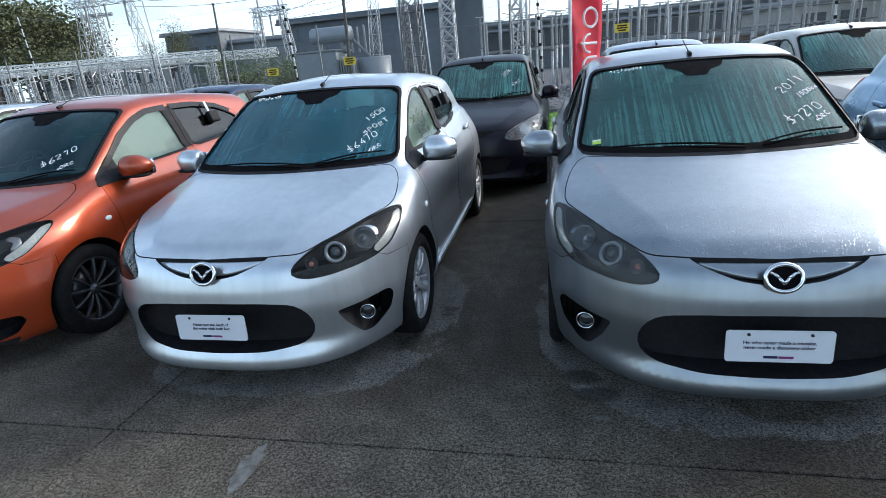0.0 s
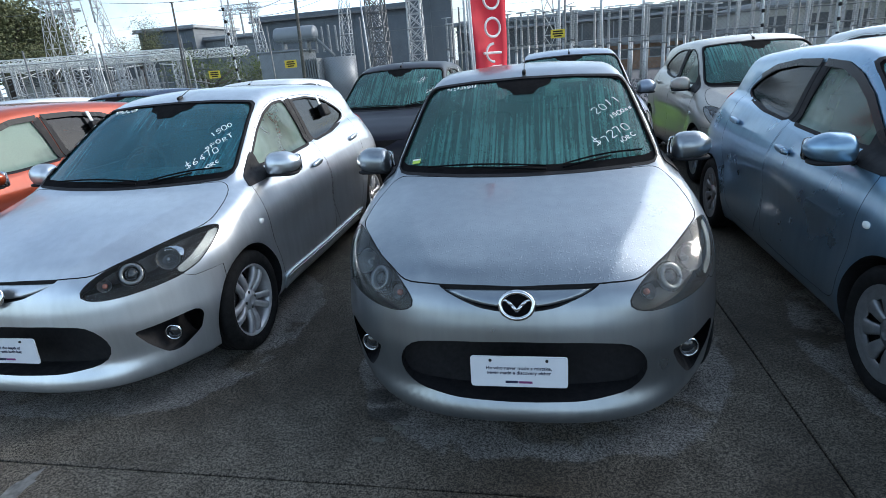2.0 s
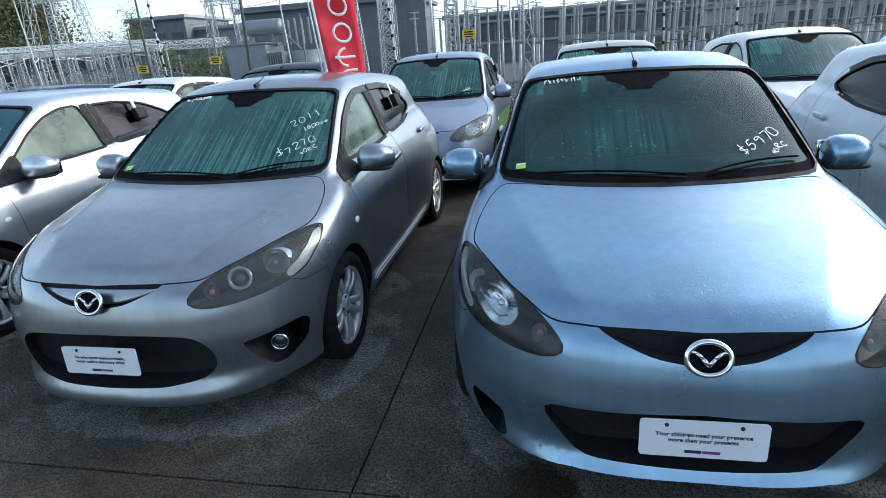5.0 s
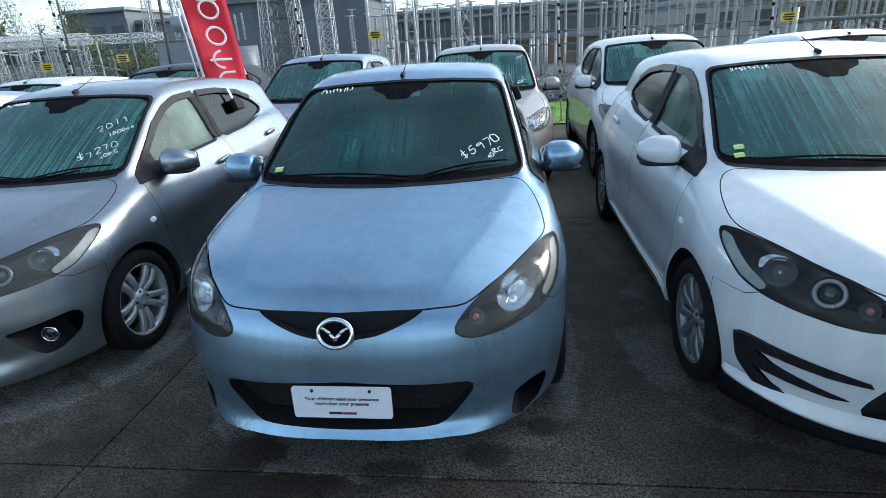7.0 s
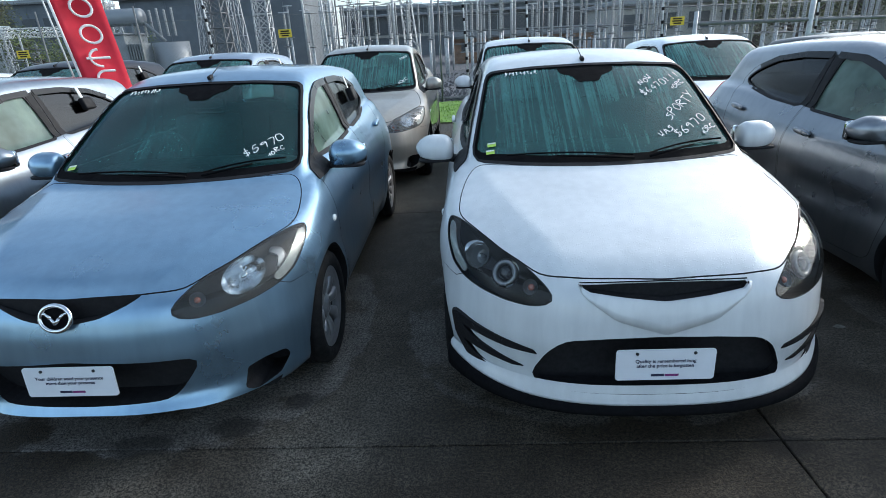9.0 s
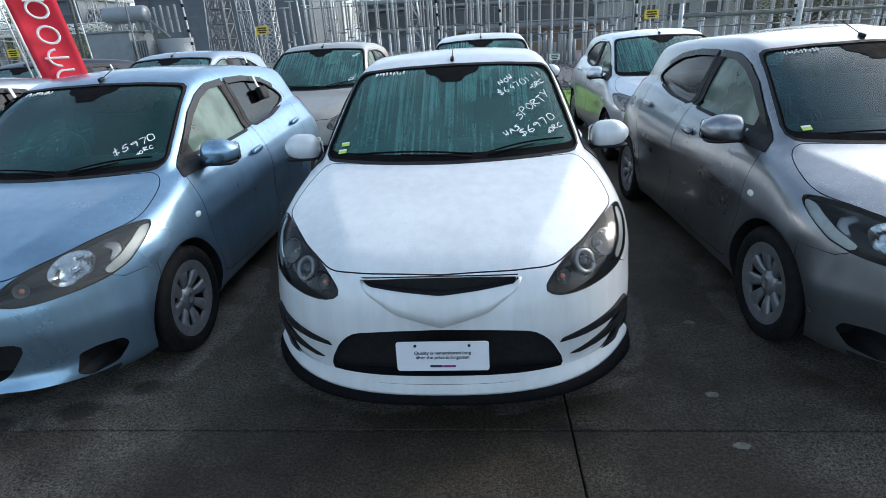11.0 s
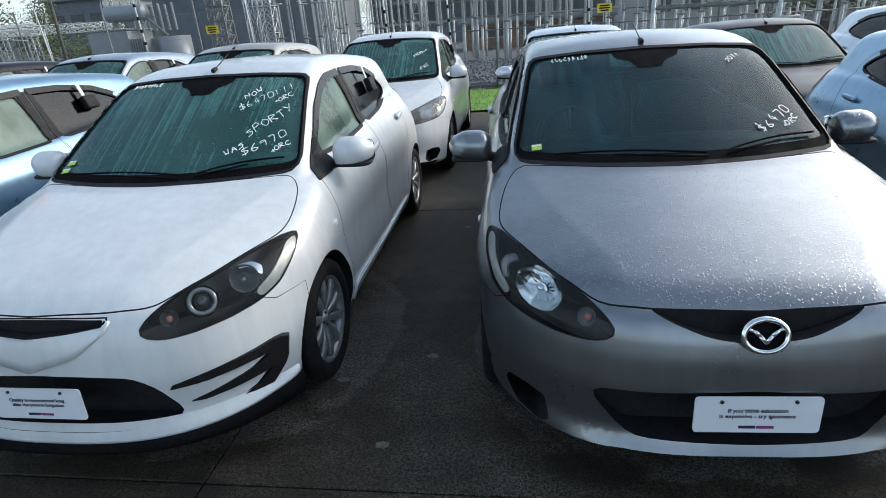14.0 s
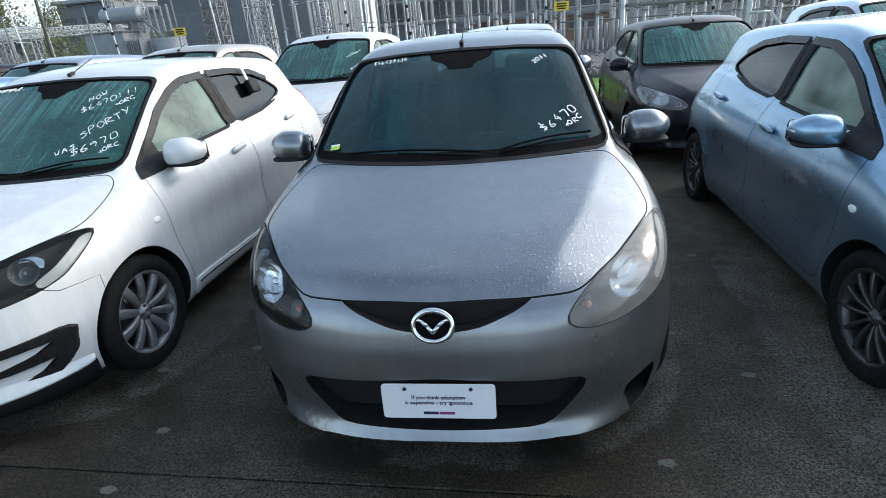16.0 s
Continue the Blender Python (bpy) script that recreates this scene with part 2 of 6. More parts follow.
def concrete(name, base, wet_base, seed=0.0):
    """Damp aggregate concrete: dark wet fields, pale dry rings and grit."""
    m, t, p = material(name)
    tc = t.nodes.new("ShaderNodeTexCoord")
    geo = t.nodes.new("ShaderNodeNewGeometry")
    mp = t.nodes.new("ShaderNodeMapping")
    mp.inputs["Location"].default_value = (seed, seed*2, 0)
    wire(t, geo.outputs["Position"], mp.inputs["Vector"])
    v = mp.outputs["Vector"]
    east = t.nodes.new("ShaderNodeSeparateXYZ")
    wire(t, geo.outputs["Position"], east.inputs["Vector"])
    # moves the mix to the paler tone at both ends of the row
    west_shift = t.nodes.new("ShaderNodeMapRange")
    for key, val in (("From Min", -3.5), ("From Max", 7.0), ("To Min", -0.25), ("To Max", 0.0)):
        west_shift.inputs[key].default_value = val
    wire(t, east.outputs["X"], west_shift.inputs["Value"])
    far_east = t.nodes.new("ShaderNodeMapRange")
    for key, val in (("From Min", 7.3), ("From Max", 8.6), ("To Min", 0.0), ("To Max", -0.15)):
        far_east.inputs[key].default_value = val
    wire(t, east.outputs["X"], far_east.inputs["Value"])
    ends_shift = maths(t, "ADD", west_shift.outputs["Result"], far_east.outputs["Result"])
    wetness = ramp(t, maths(t, "ADD", noise_tex(t, v, 0.75, 8, 0.62), ends_shift), 0.26, 0.50)
    # pale drying rings on the concrete round the noses of the cars; the last two lighten the east end
    sep = t.nodes.new("ShaderNodeSeparateXYZ")
    wire(t, geo.outputs["Position"], sep.inputs["Vector"])
    wob = maths(t, "MULTIPLY", maths(t, "SUBTRACT", noise_tex(t, v, 4.0, 7, 0.65), 0.5), 0.22)
    rings = None
    for cx, cy, rx, ry in ((-2.32, 1.0, .93, 1.0), (.04, 1.0, .96, 1.11), (2.34, .72, .95, 1.04), (4.58, .80, 1.08, .98), (7.04, .80, .96, .98), (8.72, 1.35, .30, .55), (9.15, .55, .75, .80)):
        dx, dy = maths(t, "DIVIDE", maths(t, "SUBTRACT", sep.outputs["X"], cx), rx), maths(t, "DIVIDE", maths(t, "SUBTRACT", sep.outputs["Y"], cy), ry)
        dd = maths(t, "ADD", maths(t, "POWER", maths(t, "ABSOLUTE", dx), 2.6), maths(t, "POWER", maths(t, "ABSOLUTE", dy), 2.6))
        dd = maths(t, "POWER", dd, 1/2.6)
        one = maths(t, "MAXIMUM", maths(t, "MULTIPLY", maths(t, "SUBTRACT", 1.0, maths(t, "ADD", dd, wob)), 55.0), 0.0)
        rings = one if rings is None else maths(t, "MAXIMUM", rings, one)
    # oil and tyre water eat holes into the crusts
    rings = maths(t, "MULTIPLY", maths(t, "MINIMUM", rings, 1.0), ramp(t, noise_tex(t, mp.outputs["Vector"], 2.6, 6, 0.6), 0.41, 0.47, (0.0,)*3, (1, 1, 1)))
    fade = t.nodes.new("ShaderNodeMapRange")
    for key, val in (("From Min", 0.8), ("From Max", 4.0), ("To Min", 1.0), ("To Max", 0.32)):
        fade.inputs[key].default_value = val
    wire(t, sep.outputs["X"], fade.inputs["Value"])
    east_fade = fade.outputs["Result"]
    wetness = maths(t, "MULTIPLY", wetness, maths(t, "SUBTRACT", 1.0, maths(t, "MULTIPLY", rings, maths(t, "MULTIPLY", east_fade, 0.6))))
    blot = noise_tex(t, v, 7, 6, 0.65)
    grit = noise_tex(t, v, 165, 2, 0.7)
    grit2 = noise_tex(t, v, 70, 5, 0.8)
    tone = maths(t, "ADD", maths(t, "MULTIPLY", grit, 0.45), maths(t, "MULTIPLY", grit2, 0.55))
    dry = ramp(t, tone, 0.452, 0.562, [x*0.22 for x in base], [x*2.1 for x in base])
    damp = ramp(t, tone, 0.452, 0.575, [x*0.25 for x in wet_base], [x*2.4 for x in wet_base])
    mix = t.nodes.new("ShaderNodeMix")
    mix.data_type = "RGBA"
    wire(t, wetness, mix.inputs[0])
    wire(t, dry, mix.inputs[6])
    wire(t, damp, mix.inputs[7])
    oil = None
    for cx, cy, rx, ry in ((-.62, .15, .10, .06), (-.70, .30, .09, .07), (2.46, -.26, .13, .07), (2.80, -.14, .12, .07), (3.05, .04, .09, .07), (6.57, -.12, .17, .10), (7.43, -.07, .16, .11), (5.1, -.30, .12, .07)):
        dx, dy = maths(t, "DIVIDE", maths(t, "SUBTRACT", sep.outputs["X"], cx), rx), maths(t, "DIVIDE", maths(t, "SUBTRACT", sep.outputs["Y"], cy), ry)
        dd = maths(t, "SQRT", maths(t, "ADD", maths(t, "MULTIPLY", dx, dx), maths(t, "MULTIPLY", dy, dy)))
        one = maths(t, "MAXIMUM", maths(t, "MULTIPLY", maths(t, "SUBTRACT", 1.15, maths(t, "ADD", dd, maths(t, "MULTIPLY", wob, 9.0))), 2.2), 0.0)
        oil = one if oil is None else maths(t, "MAXIMUM", oil, one)
    oil = maths(t, "MINIMUM", oil, 1.0)
    mul = t.nodes.new("ShaderNodeMix")
    mul.data_type, mul.blend_type = "RGBA", "MULTIPLY"
    mul.inputs[0].default_value = 0.95
    crust = t.nodes.new("ShaderNodeMix")
    crust.data_type = "RGBA"
    wire(t, maths(t, "MULTIPLY", maths(t, "MULTIPLY", rings, east_fade), 0.5), crust.inputs[0])
    wire(t, mix.outputs[2], crust.inputs[6])
    wire(t, ramp(t, tone, 0.43, 0.57, (0.045, 0.045, 0.045), (0.42, 0.42, 0.42)), crust.inputs[7])
    wire(t, crust.outputs[2], mul.inputs[6])
    wire(t, ramp(t, blot, 0.3, 0.72, (0.6, 0.57, 0.545), (1.22, 1.19, 1.17)), mul.inputs[7])
    soaked = t.nodes.new("ShaderNodeMix")
    soaked.data_type = "RGBA"
    wire(t, maths(t, "MULTIPLY", oil, 0.65), soaked.inputs[0])
    wire(t, mul.outputs[2], soaked.inputs[6])
    soaked.inputs[7].default_value = (0.010, 0.0085, 0.0075, 1)
    wire(t, soaked.outputs[2], p.inputs["Base Color"])
    wire(t, ramp(t, wetness, 0.0, 1.0, (0.85, 0.85, 0.85), (0.56, 0.56, 0.56)), p.inputs["Roughness"])
    p.inputs["Specular IOR Level"].default_value = 0.25
    bump(t, p, tone, 0.9, 0.010)
    return m


PAINTS = {
    "silver": car_paint("paint_silver", (0.69, 0.735, 0.78), 0.86, 0.31, 0.6),
    "grey": car_paint("paint_grey_silver", (0.335, 0.37, 0.40), 0.90, 0.30, 0.9),
    "blue": car_paint("paint_ice_blue", (0.245, 0.395, 0.535), 0.85, 0.29, 0.45),
    "white": car_paint("paint_white", (0.68, 0.705, 0.72), 0.05, 0.36, 0.6),
    "graphite": car_paint("paint_warm_grey", (0.245, 0.265, 0.29), 0.90, 0.29, 1.0),
    "orange": car_paint("paint_copper_orange", (0.44, 0.060, 0.014), 0.45, 0.32, 0.3),
    "black": car_paint("paint_black_violet", (0.010, 0.009, 0.016), 0.0, 0.30, 0.06, 0.12),
    "navy": car_paint("paint_navy", (0.015, 0.03, 0.08), 0.2, 0.25, 0.1, 0.4),
    "beige": car_paint("paint_beige", (0.42, 0.39, 0.34), 0.55, 0.38),
    "steel": car_paint("paint_steel_blue", (0.30, 0.36, 0.45), 0.6, 0.36),
}
M_BLACK = plain("black_plastic", (0.012, 0.012, 0.014), 0.65, 0, 0.3, 60, 0.15, 0.25)
M_GRILLE = plain("grille_black", (0.006, 0.006, 0.007), 0.85, 0, 0.3, 60, 0.1, 0.06)
M_TRIM = plain("gloss_black_trim", (0.014, 0.014, 0.016), 0.25, 0, 0.2, 20, 0.03)
M_SHIELD = plain("smoked_acrylic", (0.012, 0.012, 0.013), 0.28, 0, 0.3, 12, 0.05, 0.22)
M_RUBBER = plain("tyre_rubber", (0.009, 0.009, 0.0095), 0.85, 0, 0.35, 50, 0.3, 0.2)
M_ALLOY = plain("alloy_silver", (0.50, 0.51, 0.53), 0.34, 0.5, 0.1, 30, 0.05)
M_CAP = plain("wheel_cover_silver", (0.24, 0.25, 0.265), 0.36, 0.55, 0.15, 30, 0.05)
M_DARKALLOY = plain("alloy_black", (0.07, 0.07, 0.075), 0.3, 0.5, 0.15, 30, 0.05)
M_CHROME = plain("chrome", (0.75, 0.76, 0.78), 0.09, 1.0, 0.05, 20, 0)
M_LAMPBOX = plain("lamp_housing_dark", (0.016, 0.017, 0.019), 0.34, 0.0, 0.1, 40, 0, 0.4)
M_REFLECT = plain("lamp_reflector", (0.74, 0.76, 0.78), 0.14, 1.0, 0.1, 20, 0.03)
M_LAMPRING = plain("lamp_ring_satin", (0.24, 0.25, 0.26), 0.3, 0.7, 0.1, 30, 0)
M_BALLGLASS = plain("projector_lens_dark", (0.02, 0.024, 0.028), 0.06, 0.0, 0.1, 20, 0, 0.8)
M_SIDESTRIP = plain("lamp_side_strip", (0.34, 0.36, 0.35), 0.4, 0.2, 0.15, 25, 0.03)
M_AMBER = plain("amber_bulb", (0.42, 0.17, 0.13), 0.2, 0.1, 0.1, 20, 0)
M_RED = plain("red_lens", (0.45, 0.02, 0.02), 0.15, 0, 0.15, 20, 0)
M_PLATE = plain("plate_white", (0.72, 0.74, 0.78), 0.4, 0, 0.04, 10, 0.02)
M_INK = plain("ink_dark_blue", (0.012, 0.015, 0.05), 0.6, 0, 0.1, 30, 0)
M_PURPLE = plain("ink_purple", (0.22, 0.03, 0.16), 0.6, 0, 0.1, 30, 0)
M_CHALK = plain("white_glass_marker", (0.82, 0.84, 0.84), 0.8, 0, 0.1, 80, 0)
M_SEAT = plain("seat_cloth_dark", (0.025, 0.025, 0.028), 0.9, 0, 0.25, 80, 0.3)
M_DASH = plain("dashboard_plastic", (0.022, 0.022, 0.024), 0.6, 0, 0.2, 60, 0.2)
M_STICK = plain("label_pale_green", (0.45, 0.66, 0.10), 0.6, 0, 0.1, 40, 0)
M_LABEL = plain("label_white", (0.75, 0.78, 0.76), 0.6, 0, 0.05, 40, 0)
M_YELLOW = plain("sign_yellow", (0.72, 0.55, 0.04), 0.5, 0, 0.1, 20, 0)
# haze colours: condensation, with the teal of skylight through the glass painted in
M_WS = {"clear": glass("windshield_glass_clear", (0.26, 0.56, 0.62), 0.32, (0.06, 0.38, 0.46), through_share=0.3, film=0.20, ripple=0.03, patchy=(0.46, 0.70), drops=0.18),
        "mist": glass("windshield_glass_misted", (0.26, 0.58, 0.62), 0.46, (0.12, 0.48, 0.47), through_share=0.35, film=0.20, ripple=0.08, patchy=(0.42, 0.70), drops=0.30),
        "fog": glass("windshield_glass_fogged", (0.26, 0.60, 0.60), 0.60, (0.22, 0.68, 0.63), through_share=0.42, film=0.26, ripple=0.12, patchy=(0.36, 0.68), drops=0.34)}
# smooth teal of sky mirrored in the pane, painted as haze
M_WS["teal_sheen"] = glass("windshield_glass_teal_sheen", (0.26, 0.54, 0.62), 0.60, (0.12, 0.47, 0.60), through_share=0.2, film=0.30, beaded=0.3, ripple=0.03, patchy=(0.30, 0.75), drops=0.12)
M_SIDEGLASS = glass("side_glass", (0.50, 0.66, 0.64), 0.70, (0.48, 0.70, 0.58), False, film=0.35, beaded=0.12)
M_PRIVACY = glass("dark_side_glass", (0.11, 0.13, 0.145), 0.05, (0.18, 0.22, 0.24), False, beaded=0.2)
M_REARGLASS = glass("rear_glass_fogged", (0.20, 0.28, 0.26), 0.8, (0.25, 0.36, 0.33), False)
# pale and dull put sunlight scattered in the lens into an even haze
M_LENS = {"pale": glass("lamp_lens_pale", (0.92, 0.94, 0.94), 0.22, (0.86, 0.88, 0.88), False, 0.2, 0.6, 0.1, 0.02),
          "clear": glass("lamp_lens", (0.93, 0.95, 0.95), 0.012, (0.70, 0.71, 0.68), False, 0.25, 0.3, 0.1, 0.02, ior=1.32),
          "dull": glass("lamp_lens_dull", (0.86, 0.89, 0.89), 0.060, (0.76, 0.79, 0.79), False, 0.2, 0.55, 0.1, 0.03, ior=1.36)}


# ---- mesh helpers ----
def mesh_from(name, verts, faces, mats=(), smooth=True):
    me = bpy.data.meshes.new(name)
    me.from_pydata([tuple(map(float, v)) for v in verts], [], faces)
    for m in mats:
        me.materials.append(m)
    if smooth:
        me.polygons.foreach_set("use_smooth", [True]*len(me.polygons))
    me.update()
    return me


def part(name, data, mat, parent, label="", smooth=True, m=None):
    """Links a mesh or a bmesh as one part under a thing or a part."""
    if isinstance(data, bmesh.types.BMesh):
        bm, data = data, bpy.data.meshes.new(name)
        bm.to_mesh(data)
        bm.free()
        data.polygons.foreach_set("use_smooth", [smooth]*len(data.polygons))
    if mat is not None and not data.materials:
        data.materials.append(mat)
    ob = new(name, data)
    ob.parent = parent
    if m is not None:
        ob.matrix_basis = m
    return tagged(ob, label=label)


def thing(name, m, label, category, group="", kind=""):
    ob = new(name)
    ob.empty_display_size = 0.2
    ob.matrix_basis = m
    return tagged(ob, label, category, group, kind)


def box(sx, sy, sz, at=(0, 0, 0), bevel=0.0, seg=2, rot=None, bm=None):
    own = bmesh.new()
    bmesh.ops.create_cube(own, size=1.0)
    bmesh.ops.scale(own, vec=(sx, sy, sz), verts=own.verts)
    if bevel:
        bmesh.ops.bevel(own, geom=own.edges[:], offset=bevel, segments=seg, affect="EDGES", profile=0.5)
    if rot is not None:
        bmesh.ops.rotate(own, verts=own.verts, matrix=Euler([radians(a) for a in rot]).to_matrix())
    bmesh.ops.translate(own, verts=own.verts, vec=at)
    if bm is None:
        return own
    tmp = bpy.data.meshes.new("tmp")
    own.to_mesh(tmp)
    own.free()
    bm.from_mesh(tmp)
    bpy.data.meshes.remove(tmp)
    return bm


def rod(a, b, r, n=8, r2=None, bm=None, cap=True):
    bm = bm or bmesh.new()
    a, b = Vector(a), Vector(b)
    q = (b-a).to_track_quat("Z", "Y").to_matrix().to_4x4()
    bmesh.ops.create_cone(bm, cap_ends=cap, segments=n, radius1=r, radius2=r if r2 is None else r2, depth=(b-a).length,
                          matrix=Matrix.Translation((a+b)/2) @ q)
    return bm


def tube(pts, r, n=6):
    """One closed tube of round section along a line of places."""
    pts = [Vector(p) for p in pts]
    v, f = [], []
    for i, p in enumerate(pts):
        way = (pts[min(i+1, len(pts)-1)]-pts[max(i-1, 0)]).normalized()
        side = way.orthogonal().normalized() if abs(way.y) > .9 else way.cross(Vector((0, 1, 0))).normalized()
        up = way.cross(side)
        v += [p+(side*math.cos(2*math.pi*k/n)+up*math.sin(2*math.pi*k/n))*r for k in range(n)]
    for i in range(len(pts)-1):
        f += [(i*n+k, i*n+(k+1) % n, (i+1)*n+(k+1) % n, (i+1)*n+k) for k in range(n)]
    return mesh_from("tube", v, f+[tuple(range(n)), tuple(range(len(v)-1, len(v)-n-1, -1))])


def lathe(profile, n=40, axis="x", bm=None):
    """Turns (radius, along) pairs about an axis through the origin."""
    bm = bm or bmesh.new()
    rings = []
    for k in range(n):
        c, s = math.cos(2*math.pi*k/n), math.sin(2*math.pi*k/n)
        rings.append([bm.verts.new((h, r*c, r*s) if axis == "x" else (r*c, h, r*s) if axis == "y" else (r*c, r*s, h)) for r, h in profile])
    for k in range(n):
        p, q = rings[k], rings[(k+1) % n]
        for i in range(len(profile)-1):
            bm.faces.new((p[i], q[i], q[i+1], p[i+1]))
    bmesh.ops.remove_doubles(bm, verts=bm.verts, dist=1e-5)
    bmesh.ops.recalc_face_normals(bm, faces=bm.faces)
    return bm


def writing(text, size, mat, bold=0.0, slant=False):
    """Text as a flat mesh in its own xy plane, centred."""
    cu = bpy.data.curves.new("text", "FONT")
    cu.body, cu.size, cu.align_x, cu.align_y = text, size, "CENTER", "CENTER"
    cu.extrude = 0.0004
    cu.offset = (0.006 if bold is True else bold)*size
    cu.shear = 0.28 if slant else 0.0
    ob = bpy.data.objects.new("text", cu)
    scene.collection.objects.link(ob)
    me = bpy.data.meshes.new_from_object(ob.evaluated_get(bpy.context.evaluated_depsgraph_get()))
    bpy.data.objects.remove(ob)
    bpy.data.curves.remove(cu)
    me.materials.clear()
    me.materials.append(mat)
    return me


# ---- the shape of a small hatchback: nose at y = 0, tail at y = 3.9, centre line x = 0 ----
def table(xs, ys, s=0.03):
    g = np.linspace(xs[0]-.3, xs[-1]+.3, 800)
    v = np.interp(g, xs, ys)
    d = g[1]-g[0]
    n = int(3*s/d)+1
    k = np.exp(-.5*(np.arange(-n, n+1)*d/s)**2)
    w = np.convolve(np.concatenate([np.full(n, v[0]), v, np.full(n, v[-1])]), k/k.sum(), "valid")
    return lambda q: np.interp(q, g, w)


def smax(a, b, k):
    h = np.clip(k-np.abs(a-b), 0, None)/k
    return np.maximum(a, b)+h*h*k*.25


SIDE = table([.12, .2, .30, .42, .55, .66, .74, .84, .93, 1.05], [.775, .805, .832, .840, .832, .842, .838, .812, .765, .70], .03)
NOSE = table([.09, .13, .17, .21, .25, .29, .36, .46, .56, .64, .70, .76, .85], [.09, .032, .000, -.008, .004, .020, .012, 0, .012, .034, .066, .12, .24], .018)
TAIL = table([.15, .25, .4, .6, .8, .95, 1.1], [3.80, 3.86, 3.885, 3.88, 3.85, 3.80, 3.74], .04)
HOOD = table([-.1, .04, .10, .20, .35, .60, .85, 1.05, 1.4, 2.2, 3.2, 3.9], [.60, .705, .738, .780, .828, .885, .930, .965, 1.005, 1.05, 1.10, 1.10], .035)
GLASS = table([.85, .93, 1.1, 1.25, 1.38, 1.5], [.742, .728, .682, .632, .578, .53], .04)


def greenhouse(x, y, z):
    pane = (.895+(z-.935)*1.60+.085*(x/.62)**2-y)/1.887
    side = (x-GLASS(z)+.025*((y-2.0)/1.2)**2)*.93
    dy = y-2.1
    roof = z-(1.462-np.where(dy < 0, .27*dy*dy, .045*dy*dy)-.028*(x/.5)**2)
    hatch = (y-(3.52-(z-1.25)*.62)+.10*(x/.6)**2)*.85
    return smax(smax(smax(pane, side, .05), hatch, .08), roof, .07)


def shape(p):
    """Below zero inside the car's skin, above it outside."""
    x, y, z = np.abs(p[..., 0]), p[..., 1], p[..., 2]
    w = SIDE(z-.05*np.clip((y-1.0)/2.4, 0, 1))-.018*np.clip((y-2.9)/.9, 0, 1)**2
    for yw in (.785, 3.275):
        w = w+.016*np.exp(-((np.sqrt((y-yw)**2+(z-.29)**2)-.34)/.10)**2)
    w = w-.012*np.exp(-((y-2.0)/.7)**2)*np.exp(-((z-.5)/.13)**2)
    front = np.clip((NOSE(z)+.70-y)/.70, 0, None)
    back = np.clip((y-TAIL(z)+.5)/.5, 0, None)
    plan = (((x/w)**2.9+front**2.0+back**2.6)**(1/2.3)-1)*.8
    # a crease runs from the foot of the windshield to the end of the upper grille; outside it the hood falls off as a flat facet
    edge = x-(.350+.345*(y-.14)+.03*np.exp(-((y-.5)/.22)**2))
    soft = .5*(edge+np.sqrt(edge*edge+.006**2))
    inner = x-soft
    slope = .275+.04*np.clip((.45-y)/.4, 0, 1)
    top = (z-(HOOD(y)-.018*(inner/.6)**2-slope*soft*np.clip((1.45-y)/.4, .45, 1)-.9*np.clip(x-.72, 0, None)**2))*.95
    low = smax(smax(plan, top, .045), .150-.02*np.clip(1-y/.5, 0, 1)-z, .05)
    return -smax(-low, -np.maximum(greenhouse(x, y, z), .78-z), .025)


def cabin(p):
    """The hollow inside the glass and above the floor."""
    x, y, z = np.abs(p[..., 0]), p[..., 1], p[..., 2]
    inner = smax(greenhouse(x, y, np.maximum(z, .93))+.035, x-.70, .05)
    inner = smax(inner, (1.18-y-np.clip(z-.93, 0, 9)*3)*.5, .05)
    return smax(np.maximum(inner, shape(p)+.035), .40-z, .06)


def grad(p, e=1e-4):
    g = np.stack([shape(p+np.eye(3)[i]*e)-shape(p-np.eye(3)[i]*e) for i in range(3)], -1)
    return g/np.maximum(np.linalg.norm(g, axis=-1, keepdims=True), 1e-9)


def march(o, d, near, far, level=0.0, n=240):
    """From far outside along d until the skin; o and d are arrays of points and ways."""
    t = np.linspace(near, far, n)
    v = shape(o[:, None, :]+t[None, :, None]*d[:, None, :])-level
    i = np.clip(np.argmax(v < 0, axis=1), 1, n-1)
    a, b = t[i-1], t[i]
    for _ in range(24):
        m = (a+b)/2
        out = shape(o+m[:, None]*d)-level > 0
        a, b = np.where(out, m, a), np.where(out, b, m)
    return o+a[:, None]*d


WAYS = {"front": ((0, 1, 0), (0, -.4, 0)), "side": ((-1, 0, 0), (1.3, 0, 0)), "top": ((0, 0, -1), (0, 0, 2.2)), "back": ((0, -1, 0), (0, 4.4, 0)),
        "lamp": ((-.50, .72, -.48), None)}


def on_skin(pts, way, level=0.001):
    """Lays points (the two coordinates across the way, or three for the lamp's slanting way) on the skin."""
    d, base = WAYS[way]
    d = np.array(d, float)
    d /= np.linalg.norm(d)
    pts = np.asarray(pts, float)
    if way == "lamp":
        o = pts-d*.35
    else:
        o = np.zeros((len(pts), 3))
        keep = [i for i in range(3) if abs(d[i]) < .5]
        o[:, keep] = pts
        o += np.array(base)
    return march(o, np.tile(d, (len(o), 1)), 0, .8 if way == "lamp" else 2.2, level)


